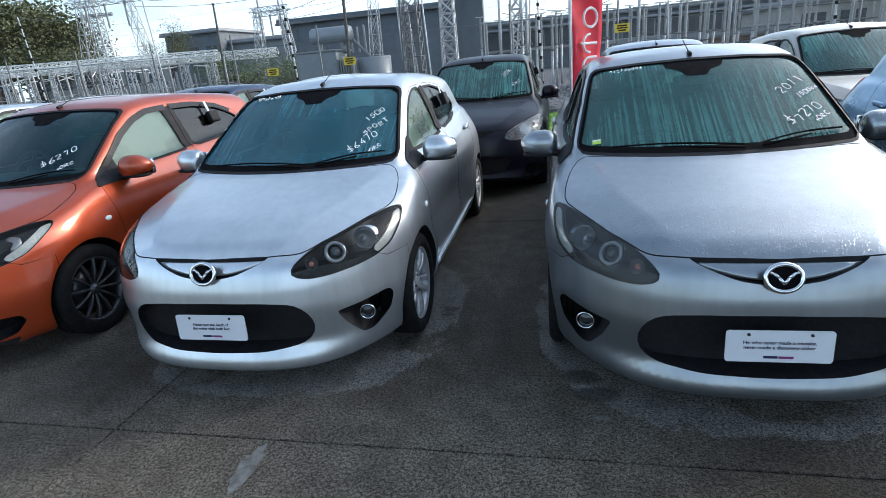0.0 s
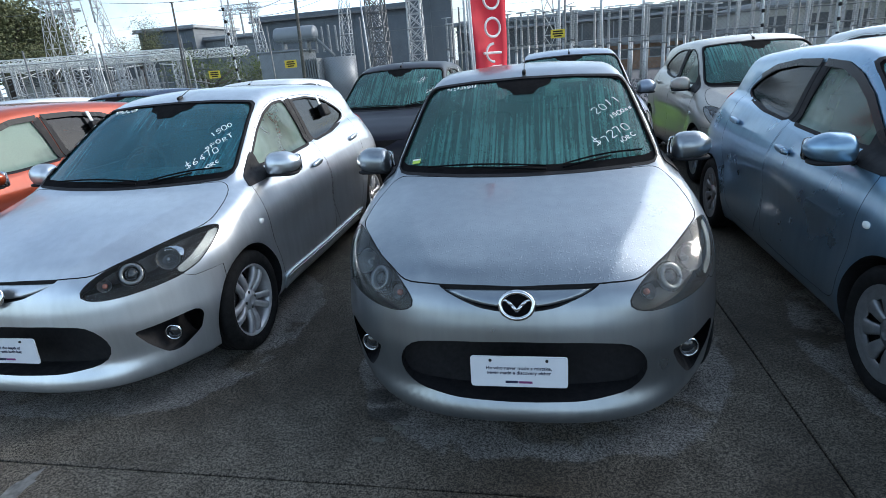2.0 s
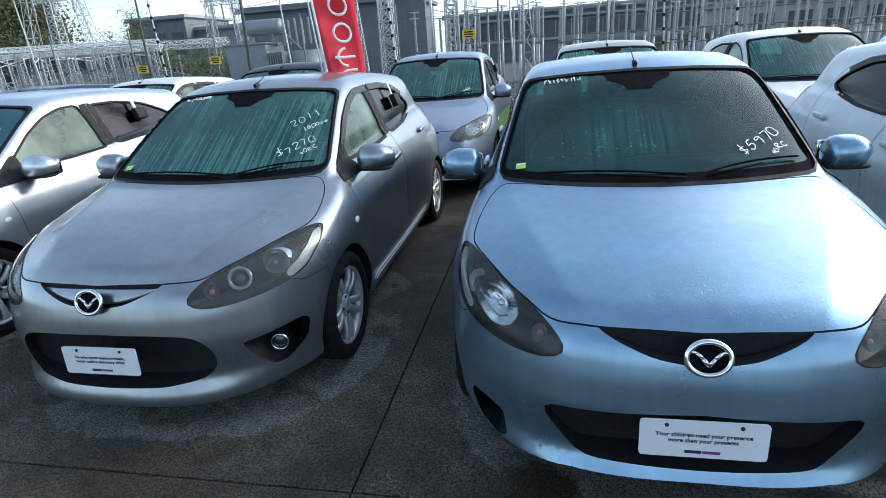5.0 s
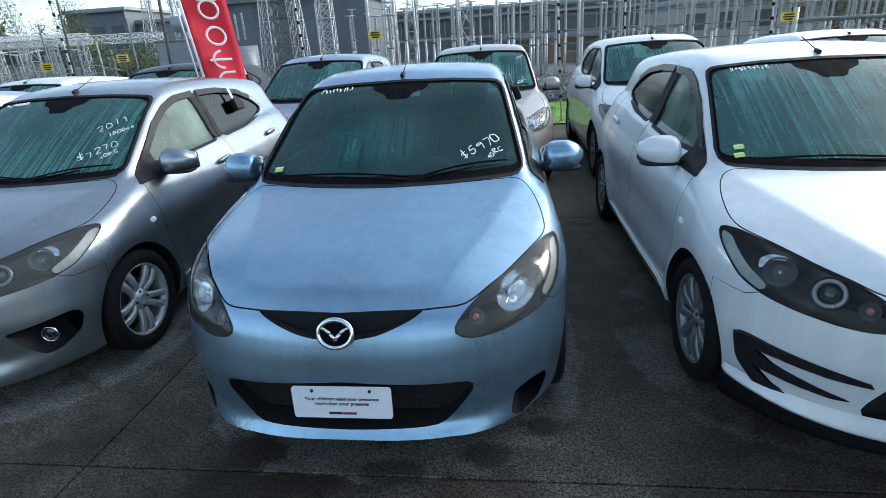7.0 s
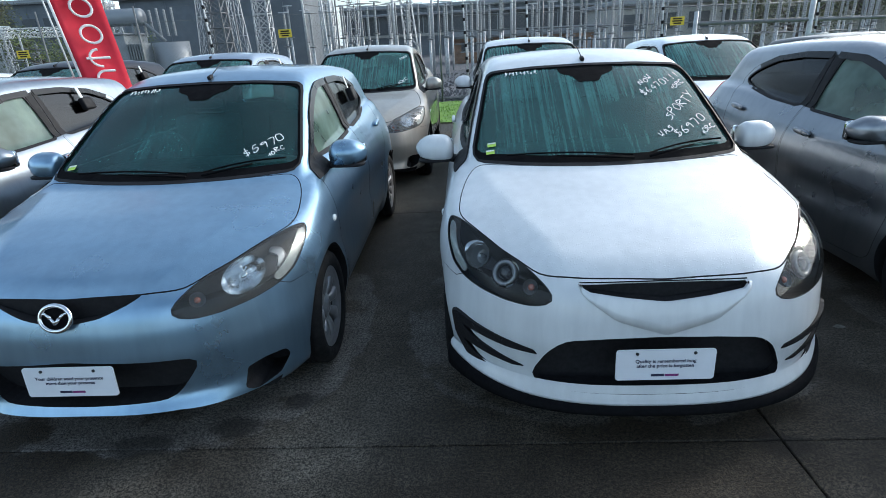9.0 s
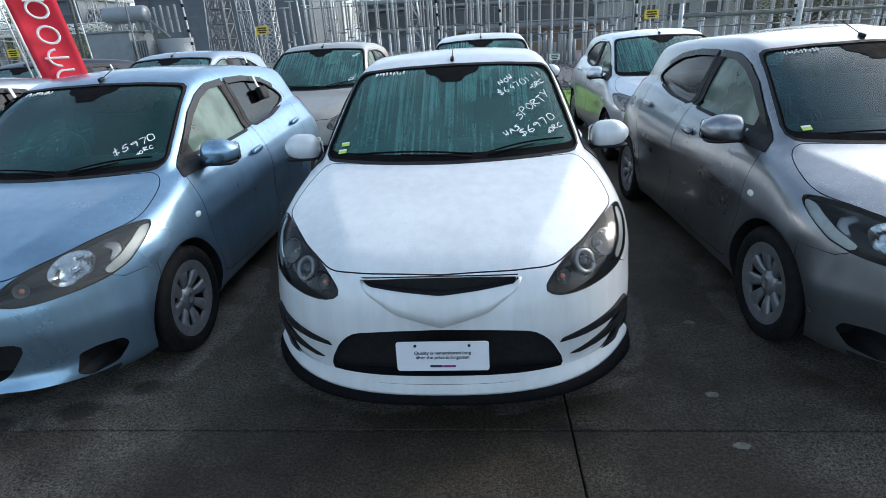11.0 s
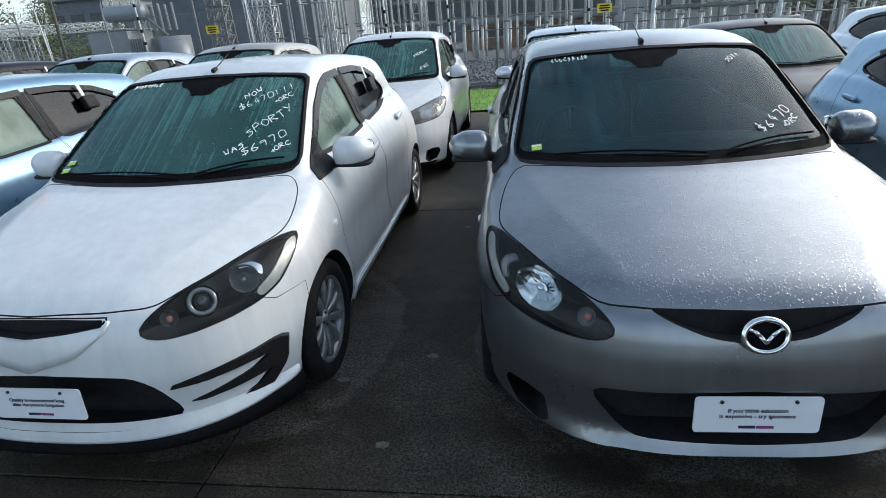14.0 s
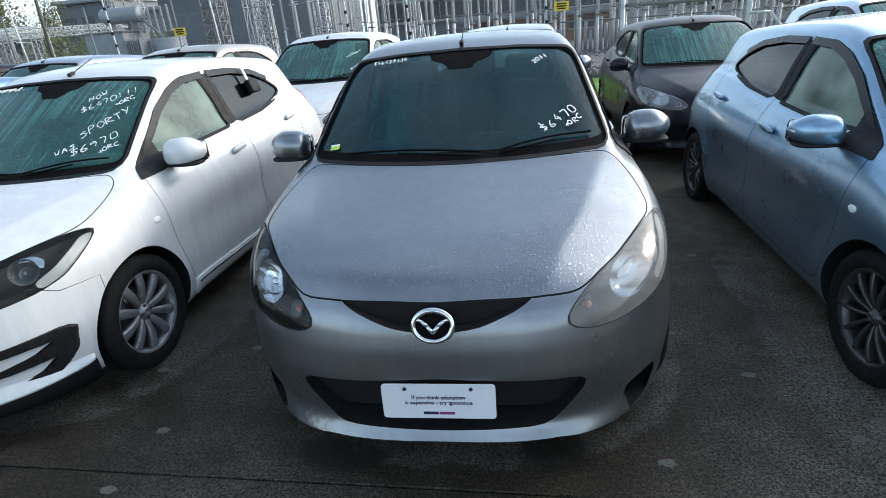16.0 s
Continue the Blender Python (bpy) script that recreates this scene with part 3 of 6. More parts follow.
def rounded(outline, n=56, soft=2):
    """Resamples a closed outline evenly and softens its corners."""
    p = np.asarray(outline, float)
    q = np.vstack([p, p[:1]])
    s = np.concatenate([[0], np.cumsum(np.linalg.norm(np.diff(q, axis=0), axis=1))])
    u = np.linspace(0, s[-1], n, endpoint=False)
    r = np.stack([np.interp(u, s, q[:, k]) for k in range(p.shape[1])], -1)
    for _ in range(soft):
        r = .25*np.roll(r, 1, 0)+.5*r+.25*np.roll(r, -1, 0)
    return r


def patch(outline, way, level=.001, rings=7, hole=None, thick=0.0, flip=False):
    """A sheet on the skin inside an outline, or between a hole and it; thick folds its edge inwards."""
    o = np.asarray(outline, float)
    c = o.mean(0)
    n = len(o)
    rows, inner = [], (np.asarray(hole, float) if hole is not None else None)
    for k in range(rings+1):
        s = 1-k/rings
        rows.append(c+(o-c)*s if inner is None else inner+(o-inner)*s)
    if inner is None:
        rows = rows[:-1]+[c[None, :]]
    v = on_skin(np.vstack(rows), way, level)
    f = []
    for k in range(len(rows)-1):
        for i in range(n):
            j, a = (i+1) % n, k*n
            if len(rows[k+1]) == 1:
                f.append((a+i, a+j, (k+1)*n))
            else:
                f.append((a+i, a+j, a+n+j, a+n+i))
    if thick:
        g = grad(v[:n])
        base = len(v)
        v = np.vstack([v, v[:n]-g*thick])
        f += [(i, base+i, base+(i+1) % n, (i+1) % n) for i in range(n)]
    a, b, e = (v[q] for q in f[0][:3])
    if (np.cross(b-a, e-a)@grad(v[f[0][0]][None])[0]) < 0:
        f = [q[::-1] for q in f]
    if flip:
        v = v*np.array([-1, 1, 1])
        f = [q[::-1] for q in f]
    me = mesh_from("patch", v, f)
    if 0 < thick < .008:
        me.set_sharp_from_angle(angle=radians(38))
    return me


def strip(a, b, way, level=.004, rows=3, n=28, flip=False, thick=0.0):
    """A band on the skin between two open lines."""
    def even(p):
        p = np.asarray(p, float)
        s = np.concatenate([[0], np.cumsum(np.linalg.norm(np.diff(p, axis=0), axis=1))])
        u = np.linspace(0, s[-1], n)
        return np.stack([np.interp(u, s, p[:, k]) for k in range(p.shape[1])], -1)
    a, b = even(a), even(b)
    v = np.vstack([on_skin(a+(b-a)*k/rows, way, level) for k in range(rows+1)])
    f = [(k*n+i, k*n+i+1, (k+1)*n+i+1, (k+1)*n+i) for k in range(rows) for i in range(n-1)]
    p, q, r = (v[i] for i in f[0][:3])
    if (np.cross(q-p, r-p)@grad(v[:1])[0]) < 0:
        f = [w[::-1] for w in f]
    if thick:
        g = grad(v)
        m = len(v)
        v = np.vstack([v, v-g*thick])
        f += [tuple(i+m for i in w[::-1]) for w in f]
        edge = [k for k in range(n)]+[k*n+n-1 for k in range(1, rows+1)]+[rows*n+i for i in range(n-2, -1, -1)]+[k*n for k in range(rows-1, 0, -1)]
        f += [(edge[i], edge[(i+1) % len(edge)], edge[(i+1) % len(edge)]+m, edge[i]+m) for i in range(len(edge))]
    if flip:
        v = v*np.array([-1, 1, 1])
        f = [w[::-1] for w in f]
    me = mesh_from("strip", v, f)
    if 0 < thick < .008:
        me.set_sharp_from_angle(angle=radians(38))
    return me


def shell(fun, ya, yb, z0, nu, nv):
    """A closed mesh of the surface fun = 0, seen from a line inside it."""
    u = np.linspace(0, np.pi, nu+1)[1:-1]
    w = np.linspace(0, 2*np.pi, nv, endpoint=False)
    uu, ww = np.meshgrid(u, w, indexing="ij")
    uu, ww = uu.ravel(), ww.ravel()
    uu, ww = np.concatenate([uu, [0, np.pi]]), np.concatenate([ww, [0, 0]])
    d = np.stack([np.sin(uu)*np.cos(ww), -np.cos(uu), np.sin(uu)*np.sin(ww)], -1)
    o = np.stack([0*uu, ya+(yb-ya)*(1-np.cos(uu))/2, 0*uu+z0], -1)
    a, b = np.zeros(len(o)), np.full(len(o), 3.5)
    for _ in range(40):
        m = (a+b)/2
        inside = fun(o+m[:, None]*d) < 0
        a, b = np.where(inside, m, a), np.where(inside, b, m)
    v = o+a[:, None]*d
    k, f = nu-1, []
    for i in range(k-1):
        for j in range(nv):
            f.append((i*nv+j, i*nv+(j+1) % nv, (i+1)*nv+(j+1) % nv, (i+1)*nv+j))
    for j in range(nv):
        f.append((k*nv, (j+1) % nv, j))
        f.append((k*nv+1, (k-1)*nv+j, (k-1)*nv+(j+1) % nv))
    bm = bmesh.new()
    bm.from_mesh(mesh_from("shell", v, f))
    bmesh.ops.recalc_face_normals(bm, faces=bm.faces)
    return bm


def prism(outline, way, lo, hi, mirror=True):
    """Cutters: an outline swept along an axis between two levels, and its mirror image."""
    bm = bmesh.new()
    axis = {"front": 1, "side": 0, "top": 2}[way]
    for sign in ((1, -1) if mirror else (1,)):
        ends = []
        for lv in (lo, hi):
            ring = []
            for a, b in outline:
                c = [a, b]
                c.insert(axis, lv)
                ring.append(bm.verts.new((c[0]*sign, c[1], c[2])))
            ends.append(ring)
        n = len(outline)
        bm.faces.new(ends[0])
        bm.faces.new(ends[1])
        for i in range(n):
            bm.faces.new((ends[0][i], ends[0][(i+1) % n], ends[1][(i+1) % n], ends[1][i]))
    bmesh.ops.recalc_face_normals(bm, faces=bm.faces)
    for f in bm.faces:
        f.material_index = 1
    return bm


def slant_prism(outline, up, down):
    """The lamp's cutter: an outline of places, swept along the lamp's slanting way, both sides."""
    d = -np.array(WAYS["lamp"][0])
    d /= np.linalg.norm(d)
    bm = bmesh.new()
    for sign in (1, -1):
        ends = []
        for h in (up, -down):
            ends.append([bm.verts.new(((p+d*h)*np.array([sign, 1, 1])).tolist()) for p in outline])
        n = len(outline)
        for ring in ends:
            c = bm.verts.new(sum((x.co for x in ring), Vector())/n)
            for i in range(n):
                bm.faces.new((ring[i], ring[(i+1) % n], c))
        for i in range(n):
            bm.faces.new((ends[0][i], ends[0][(i+1) % n], ends[1][(i+1) % n], ends[1][i]))
    bmesh.ops.recalc_face_normals(bm, faces=bm.faces)
    for f in bm.faces:
        f.material_index = 2
    return bm


def to_mesh(bm, name="solid"):
    me = bpy.data.meshes.new(name)
    bm.to_mesh(me)
    for m in (None, M_BLACK, M_LAMPBOX):
        me.materials.append(m)
    return me


def carve(me, cutter, op):
    """The mesh me, less the cutter or shared with it."""
    a, b = new("solid", me), new("cutter", cutter)
    mod = a.modifiers.new("carve", "BOOLEAN")
    mod.operation, mod.object, mod.solver = op, b, "EXACT"
    bpy.context.view_layer.update()
    res = bpy.data.meshes.new_from_object(a.evaluated_get(bpy.context.evaluated_depsgraph_get()))
    bpy.data.objects.remove(a)
    bpy.data.objects.remove(b)
    return res


def finish(me, name):
    """True normals of the skin on the skin's faces, hard ones on cut edges; scraps outside the skin go."""
    me.name = name
    bm = bmesh.new()
    bm.from_mesh(me)
    bm.verts.ensure_lookup_table()
    far = shape(np.array([v.co[:] for v in bm.verts]))
    bmesh.ops.delete(bm, geom=[v for v, d in zip(bm.verts, far) if d > .004], context="VERTS")
    bm.to_mesh(me)
    bm.free()
    n = len(me.vertices)
    co = np.empty(n*3)
    me.vertices.foreach_get("co", co)
    co = co.reshape(-1, 3)
    on = np.abs(shape(co)) < .0015
    g = grad(co)
    me.polygons.foreach_set("use_smooth", [True]*len(me.polygons))
    nl = len(me.loops)
    vi = np.empty(nl, int)
    me.loops.foreach_get("vertex_index", vi)
    normals = np.zeros((nl, 3))
    pn = np.empty(len(me.polygons)*3)
    me.polygons.foreach_get("normal", pn)
    pn = pn.reshape(-1, 3)
    ls, lt = np.empty(len(me.polygons), int), np.empty(len(me.polygons), int)
    me.polygons.foreach_get("loop_start", ls)
    me.polygons.foreach_get("loop_total", lt)
    face = np.repeat(np.arange(len(me.polygons)), lt)
    order = np.concatenate([np.arange(s, s+t) for s, t in zip(ls, lt)]) if len(ls) else np.array([], int)
    fn = np.empty((nl, 3))
    fn[order] = pn[face]
    ok = on[vi] & ((g[vi]*fn).sum(1) > .75)
    normals = np.where(ok[:, None], g[vi], fn)
    me.normals_split_custom_set([tuple(x) for x in normals])
    return me


# ---- outlines of the openings and panels ----
LAMP = np.array([(.795, .665, .800), (.745, .585, .803), (.667, .440, .785), (.585, .300, .757), (.505, .203, .731), (.450, .135, .699), (.405, .090, .655), (.391, .077, .636),
                 (.402, .074, .618), (.435, .080, .605), (.482, .096, .595), (.571, .150, .597), (.665, .240, .608), (.735, .345, .622), (.782, .445, .655), (.803, .545, .715), (.809, .630, .772)])
LAMP_R = on_skin(rounded(LAMP, 48, 1), "lamp", 0.0)
PANE_FRONT = rounded([(-.680, .985), (-.655, .965), (-.35, .955), (0, .952), (.35, .955), (.655, .965), (.680, .985), (.640, 1.13), (.580, 1.338), (.566, 1.362), (.3, 1.381),
                      (0, 1.387), (-.3, 1.381), (-.566, 1.362), (-.580, 1.338), (-.640, 1.13)], 96, 1)
PANE_1 = rounded([(1.235, .985), (1.30, 1.045), (1.50, 1.185), (1.68, 1.275), (1.86, 1.325), (2.04, 1.332), (2.10, 1.005), (1.7, .985)], 60, 1)
PANE_2 = rounded([(2.215, 1.012), (2.16, 1.325), (2.45, 1.325), (2.75, 1.285), (2.99, 1.20), (3.10, 1.13), (2.98, 1.085), (2.6, 1.035)], 56, 1)
PANE_BACK = rounded([(-.56, 1.06), (.56, 1.06), (.50, 1.33), (-.50, 1.33)], 40, 2)
BONNET = [(0, .076), (.20, .086), (.315, .097), (.45, .138), (.505, .206), (.585, .303), (.667, .443), (.735, .570), (.754, .625), (.748, .74), (.735, .83), (.715, .92), (.690, .985), (.655, 1.020), (.62, 1.000), (.40, .945), (0, .912)]
BONNET = rounded(BONNET+[(-x, y) for x, y in BONNET[-2:0:-1]], 130, 3)
DOOR_1 = rounded([(1.165, .30), (1.115, .55), (1.085, .80), (1.075, .885), (1.105, .945), (1.285, 1.064), (1.49, 1.206), (1.68, 1.298), (1.86, 1.348), (2.125, 1.357), (2.145, 1.05), (2.175, .85), (2.185, .45), (2.15, .26), (1.6, .24), (1.25, .25)], 140, 2)
DOOR_2 = rounded([(2.20, .45), (2.19, .85), (2.16, 1.05), (2.14, 1.357), (2.45, 1.352), (2.80, 1.312), (3.03, 1.235), (3.15, 1.135), (3.08, .90), (3.02, .72), (2.90, .50), (2.82, .30), (2.7, .25), (2.3, .25)], 140, 2)
BUMPER = [(-.4, -.1), (.56, -.1), (.56, .605), (.40, .605), (.30, .66), (.22, .745), (-.4, .745)]
SLOT_TOP = rounded([(-.318, .714), (.318, .714), (.26, .682), (.14, .636), (0, .616), (-.14, .636), (-.26, .682)], 44, 1)
SLOT_SPORT = rounded([(-.45, .458), (-.40, .492), (-.25, .508), (0, .512), (.25, .508), (.40, .492), (.45, .458), (.485, .39), (.472, .318), (.42, .282), (.25, .258), (0, .252),
                      (-.25, .258), (-.42, .282), (-.472, .318), (-.485, .39)], 60, 1)
SLOT_PLAIN = rounded([(-.478, .432), (-.45, .445), (0, .472), (.45, .445), (.478, .432), (.465, .40), (.375, .285), (.33, .272), (0, .266), (-.33, .272), (-.375, .285), (-.465, .40)], 56, 1)
FOG_SPORT = rounded([(.575, .418), (.66, .428), (.77, .445), (.785, .41), (.765, .33), (.70, .262), (.66, .262), (.61, .335)], 36, 1)
FOG_PLAIN = rounded([(.612, .322), (.670, .336), (.732, .325), (.742, .285), (.705, .222), (.630, .204), (.596, .234)], 36, 1)
FOG_KIT = rounded([(.462, .402), (.468, .418), (.54, .432), (.633, .446), (.715, .456), (.760, .462), (.785, .44), (.770, .34), (.720, .262), (.640, .205), (.529, .188), (.504, .205), (.592, .255), (.690, .295), (.735, .345), (.690, .338),
                   (.620, .326), (.551, .320), (.503, .329), (.58, .348), (.690, .378), (.745, .418), (.690, .416), (.58, .402)], 80, 0)
TOP_KIT = rounded([(-.31, .697), (-.15, .701), (0, .702), (.15, .701), (.31, .697), (.285, .668), (.15, .650), (0, .634), (-.15, .650), (-.285, .668)], 48, 0)
BEAK_KIT = rounded([(-.314, .693), (-.15, .7005), (0, .7015), (.15, .7005), (.314, .693), (.300, .655), (.18, .570), (0, .515), (-.18, .570), (-.300, .655)], 48, 0)
SLOT_KIT = rounded([(-.36, .480), (-.20, .498), (0, .505), (.20, .498), (.36, .480), (.425, .425), (.488, .295), (.458, .258), (.25, .252), (0, .250), (-.25, .252), (-.458, .258), (-.488, .295), (-.425, .425)], 60, 1)


def grow(outline, k):
    p = np.asarray(outline, float)
    t = np.roll(p, -1, 0)-np.roll(p, 1, 0)
    area = np.sum(p[:, 0]*np.roll(p[:, 1], -1)-np.roll(p[:, 0], -1)*p[:, 1])
    nrm = np.stack([t[:, 1], -t[:, 0]], -1)*np.sign(area)
    nrm /= np.maximum(np.linalg.norm(nrm, axis=1, keepdims=True), 1e-9)
    return p+nrm*k


def wells():
    bm = bmesh.new()
    for y in (.785, 3.275):
        for s in (1, -1):
            rod((s*.56, y, .29), (s*1.1, y, .29), .333, 48, bm=bm)
    for f in bm.faces:
        f.material_index = 1
    return bm


def places(me):
    co = np.empty(len(me.vertices)*3)
    me.vertices.foreach_get("co", co)
    return co.reshape(-1, 3)


def build_skins():
    """Cuts the skin of the car once into its panels; returns the meshes by name."""
    s = to_mesh(shell(shape, .85, 3.05, .58, 150, 144))
    hollow = shell(cabin, 1.9, 2.5, .80, 48, 56)
    for f in hollow.faces:
        f.material_index = 1
    s = carve(s, to_mesh(hollow), "DIFFERENCE")
    s = carve(s, to_mesh(prism(PANE_FRONT, "front", .70, 1.95, False)), "DIFFERENCE")
    side = prism(PANE_1, "side", .40, 1.2)
    tmp = bpy.data.meshes.new("tmp")
    prism(PANE_2, "side", .40, 1.2).to_mesh(tmp)
    side.from_mesh(tmp)
    for m in (prism(PANE_BACK, "front", 3.0, 4.2, False), wells()):
        m.to_mesh(tmp)
        side.from_mesh(tmp)
    s = carve(s, to_mesh(side), "DIFFERENCE")
    s = carve(s, to_mesh(slant_prism(LAMP_R, .20, .10)), "DIFFERENCE")
    out = {}
    out["hood"] = carve(s.copy(), to_mesh(prism(grow(BONNET, -.0022), "top", .62, 1.3, False)), "INTERSECT")
    s = carve(s, to_mesh(prism(grow(BONNET, .0022), "top", .60, 1.3, False)), "DIFFERENCE")
    for name, o in (("front_door", DOOR_1), ("rear_door", DOOR_2)):
        for sgn in (1, -1):
            out[name+("_a" if sgn > 0 else "_b")] = carve(s.copy(), to_mesh(prism([(y, z) for y, z in grow(o, -.0016)], "side", .50*sgn, 1.2*sgn, False)), "INTERSECT")
        s = carve(s, to_mesh(prism(grow(o, .0016), "side", .48, 1.2)), "DIFFERENCE")
    nose = carve(s.copy(), to_mesh(prism(grow(BUMPER, -.0015), "side", -1.2, 1.2, False)), "INTERSECT")
    out["body"] = carve(s, to_mesh(prism(grow(BUMPER, .0015), "side", -1.2, 1.2, False)), "DIFFERENCE")
    top, low_s, low_p = (to_mesh(prism(o, "front", -.3, d, False)) for o, d in ((SLOT_TOP, .16), (SLOT_SPORT, .13), (SLOT_PLAIN, .13)))
    fog_s, fog_p, fog_k = to_mesh(prism(FOG_SPORT, "front", -.3, .50)), to_mesh(prism(FOG_PLAIN, "front", -.3, .42)), to_mesh(prism(FOG_KIT, "front", -.3, .44))
    bare = nose.copy()
    nose = carve(nose, top, "DIFFERENCE")
    low_k, top_k = to_mesh(prism(SLOT_KIT, "front", -.3, .13, False)), to_mesh(prism(TOP_KIT, "front", -.3, .16, False))
    under = to_mesh(prism([(-1.2, .0), (1.2, .0), (1.2, .195), (.66, .200), (.55, .214), (.38, .232), (0, .236), (-.38, .232), (-.55, .214), (-.66, .200), (-1.2, .195)], "front", -.3, .30, False))
    out["bumper_sport"] = carve(carve(nose.copy(), low_s, "DIFFERENCE"), fog_s, "DIFFERENCE")
    out["bumper_plain"] = carve(carve(carve(nose.copy(), low_p, "DIFFERENCE"), fog_p, "DIFFERENCE"), under, "DIFFERENCE")
    for key, sgn in (("fins_a", 1), ("fins_b", -1)):
        out[key] = carve(bare.copy(), to_mesh(prism([(x*sgn, z) for x, z in FOG_KIT], "front", -.3, .44, False)), "INTERSECT")
    out["bumper_kit"] = carve(carve(carve(bare, top_k, "DIFFERENCE"), low_k, "DIFFERENCE"), fog_k, "DIFFERENCE")
    for k, me in out.items():
        finish(me, k)
    # the black corner pieces of the kit stand proud, most of all at their outer end
    for key in ("fins_a", "fins_b"):
        co = places(out[key])
        lift = .004+.012*np.clip((np.abs(co[:, 0])-.60)/.12, 0, 1)
        co += grad(co)*(lift*(np.abs(shape(co)) < .003))[:, None]
        out[key].vertices.foreach_set("co", co.ravel())
    # the chin under the slot leans forward and catches the sky
    for key, reach in (("bumper_plain", .024), ("bumper_sport", .012)):
        me = out[key]
        co = places(me)
        lean = np.clip((.30-co[:, 2])/.09, 0, 1)*np.clip((.66-np.abs(co[:, 0]))/.22, 0, 1)*(np.abs(shape(co)) < .003)
        vi, nl = np.empty(len(me.loops), int), np.empty(len(me.loops)*3, np.float32)
        me.loops.foreach_get("vertex_index", vi)
        me.corner_normals.foreach_get("vector", nl)
        nl = nl.reshape(-1, 3).astype(float)
        nl[:, 2] += reach*13*np.minimum(1, lean[vi]*1.6)*np.clip((-nl[:, 1]-.2)/.6, 0, 1)
        nl /= np.linalg.norm(nl, axis=1, keepdims=True)
        co[:, 1] -= reach*lean
        me.vertices.foreach_set("co", co.ravel())
        me.normals_split_custom_set([tuple(q) for q in nl])
    return out


SKIN = build_skins()


# ---- the parts of a car, each mesh built once ----
def flipped(me):
    c = me.copy()
    c.transform(Matrix.Diagonal((-1, 1, 1, 1)))
    c.flip_normals()
    return c


def bm_mesh(bm, name, smooth=True):
    me = bpy.data.meshes.new(name)
    bm.to_mesh(me)
    bm.free()
    me.polygons.foreach_set("use_smooth", [smooth]*len(me.polygons))
    return me


def blob(sx, sy, sz, p=2.5, n=20, m=14):
    """A rounded box like a superellipsoid."""
    v, f = [], []
    def sg(c, e):
        return math.copysign(abs(c)**e, c)
    e = 2/p
    for i in range(m+1):
        a = -math.pi/2+math.pi*i/m
        for j in range(n):
            b = 2*math.pi*j/n
            v.append((sx*sg(math.cos(a), e)*sg(math.cos(b), e), sy*sg(math.cos(a), e)*sg(math.sin(b), e), sz*sg(math.sin(a), e)))
    for i in range(m):
        for j in range(n):
            f.append((i*n+j, i*n+(j+1) % n, (i+1)*n+(j+1) % n, (i+1)*n+j))
    bm = bmesh.new()
    bm.from_mesh(mesh_from("blob", v, f))
    bmesh.ops.remove_doubles(bm, verts=bm.verts, dist=1e-4)
    bmesh.ops.recalc_face_normals(bm, faces=bm.faces)
    return bm


def mirror_meshes():
    cap = blob(.114, .080, .080, 2.15, 36, 22)
    for v in cap.verts:
        x, y, z = v.co
        u = x/.114
        v.co.x = x if x > 0 else -.100*abs(u)**.5
        v.co.z = (z*(1-.34*max(0, u)**2.2) if z > 0 else max(z, -.052)*(1-.15*max(0, u)**2))+.006*u
        v.co.y = min(y, .050)+.030*max(0, u)**2
    low = blob(.100, .066, .014, 3.2, 24, 10)
    foot = box(.10, .075, .040, (-.125, .025, -.058), .014, 3, (0, -18, 0))
    face = box(.20, .006, .11, (0, .06, .005), .02, 2)
    out = []
    for bm, dz in ((cap, .012), (low, -.046), (foot, 0), (face, 0)):
        bmesh.ops.translate(bm, verts=bm.verts, vec=(.882, 1.30, .975+dz))
        out.append(bm_mesh(bm, "mirror"))
    return out


def tyre_mesh():
    w = .093
    prof = [(.205, -w*.8), (.225, -w*.98), (.262, -w), (.283, -w*.86), (.292, -w*.7)]
    for k in (-.45, -.15, .15, .45):
        prof += [(.2935, k*w-w*.11), (.2935, k*w+w*.11), (.287, k*w+w*.12), (.287, k*w+w*.18)] if k < .45 else [(.2935, k*w-w*.11), (.2935, k*w+w*.11)]
    prof += [(.292, w*.7), (.283, w*.86), (.262, w), (.225, w*.98), (.205, w*.8)]
    return bm_mesh(lathe(prof, 56), "tyre")


RIMS = {"ten": (10, 1, .021, .045), "vee": (5, 2, .022, .066), "cover": (8, 1, .027, .070), "mesh": (12, 1, .009, .04)}


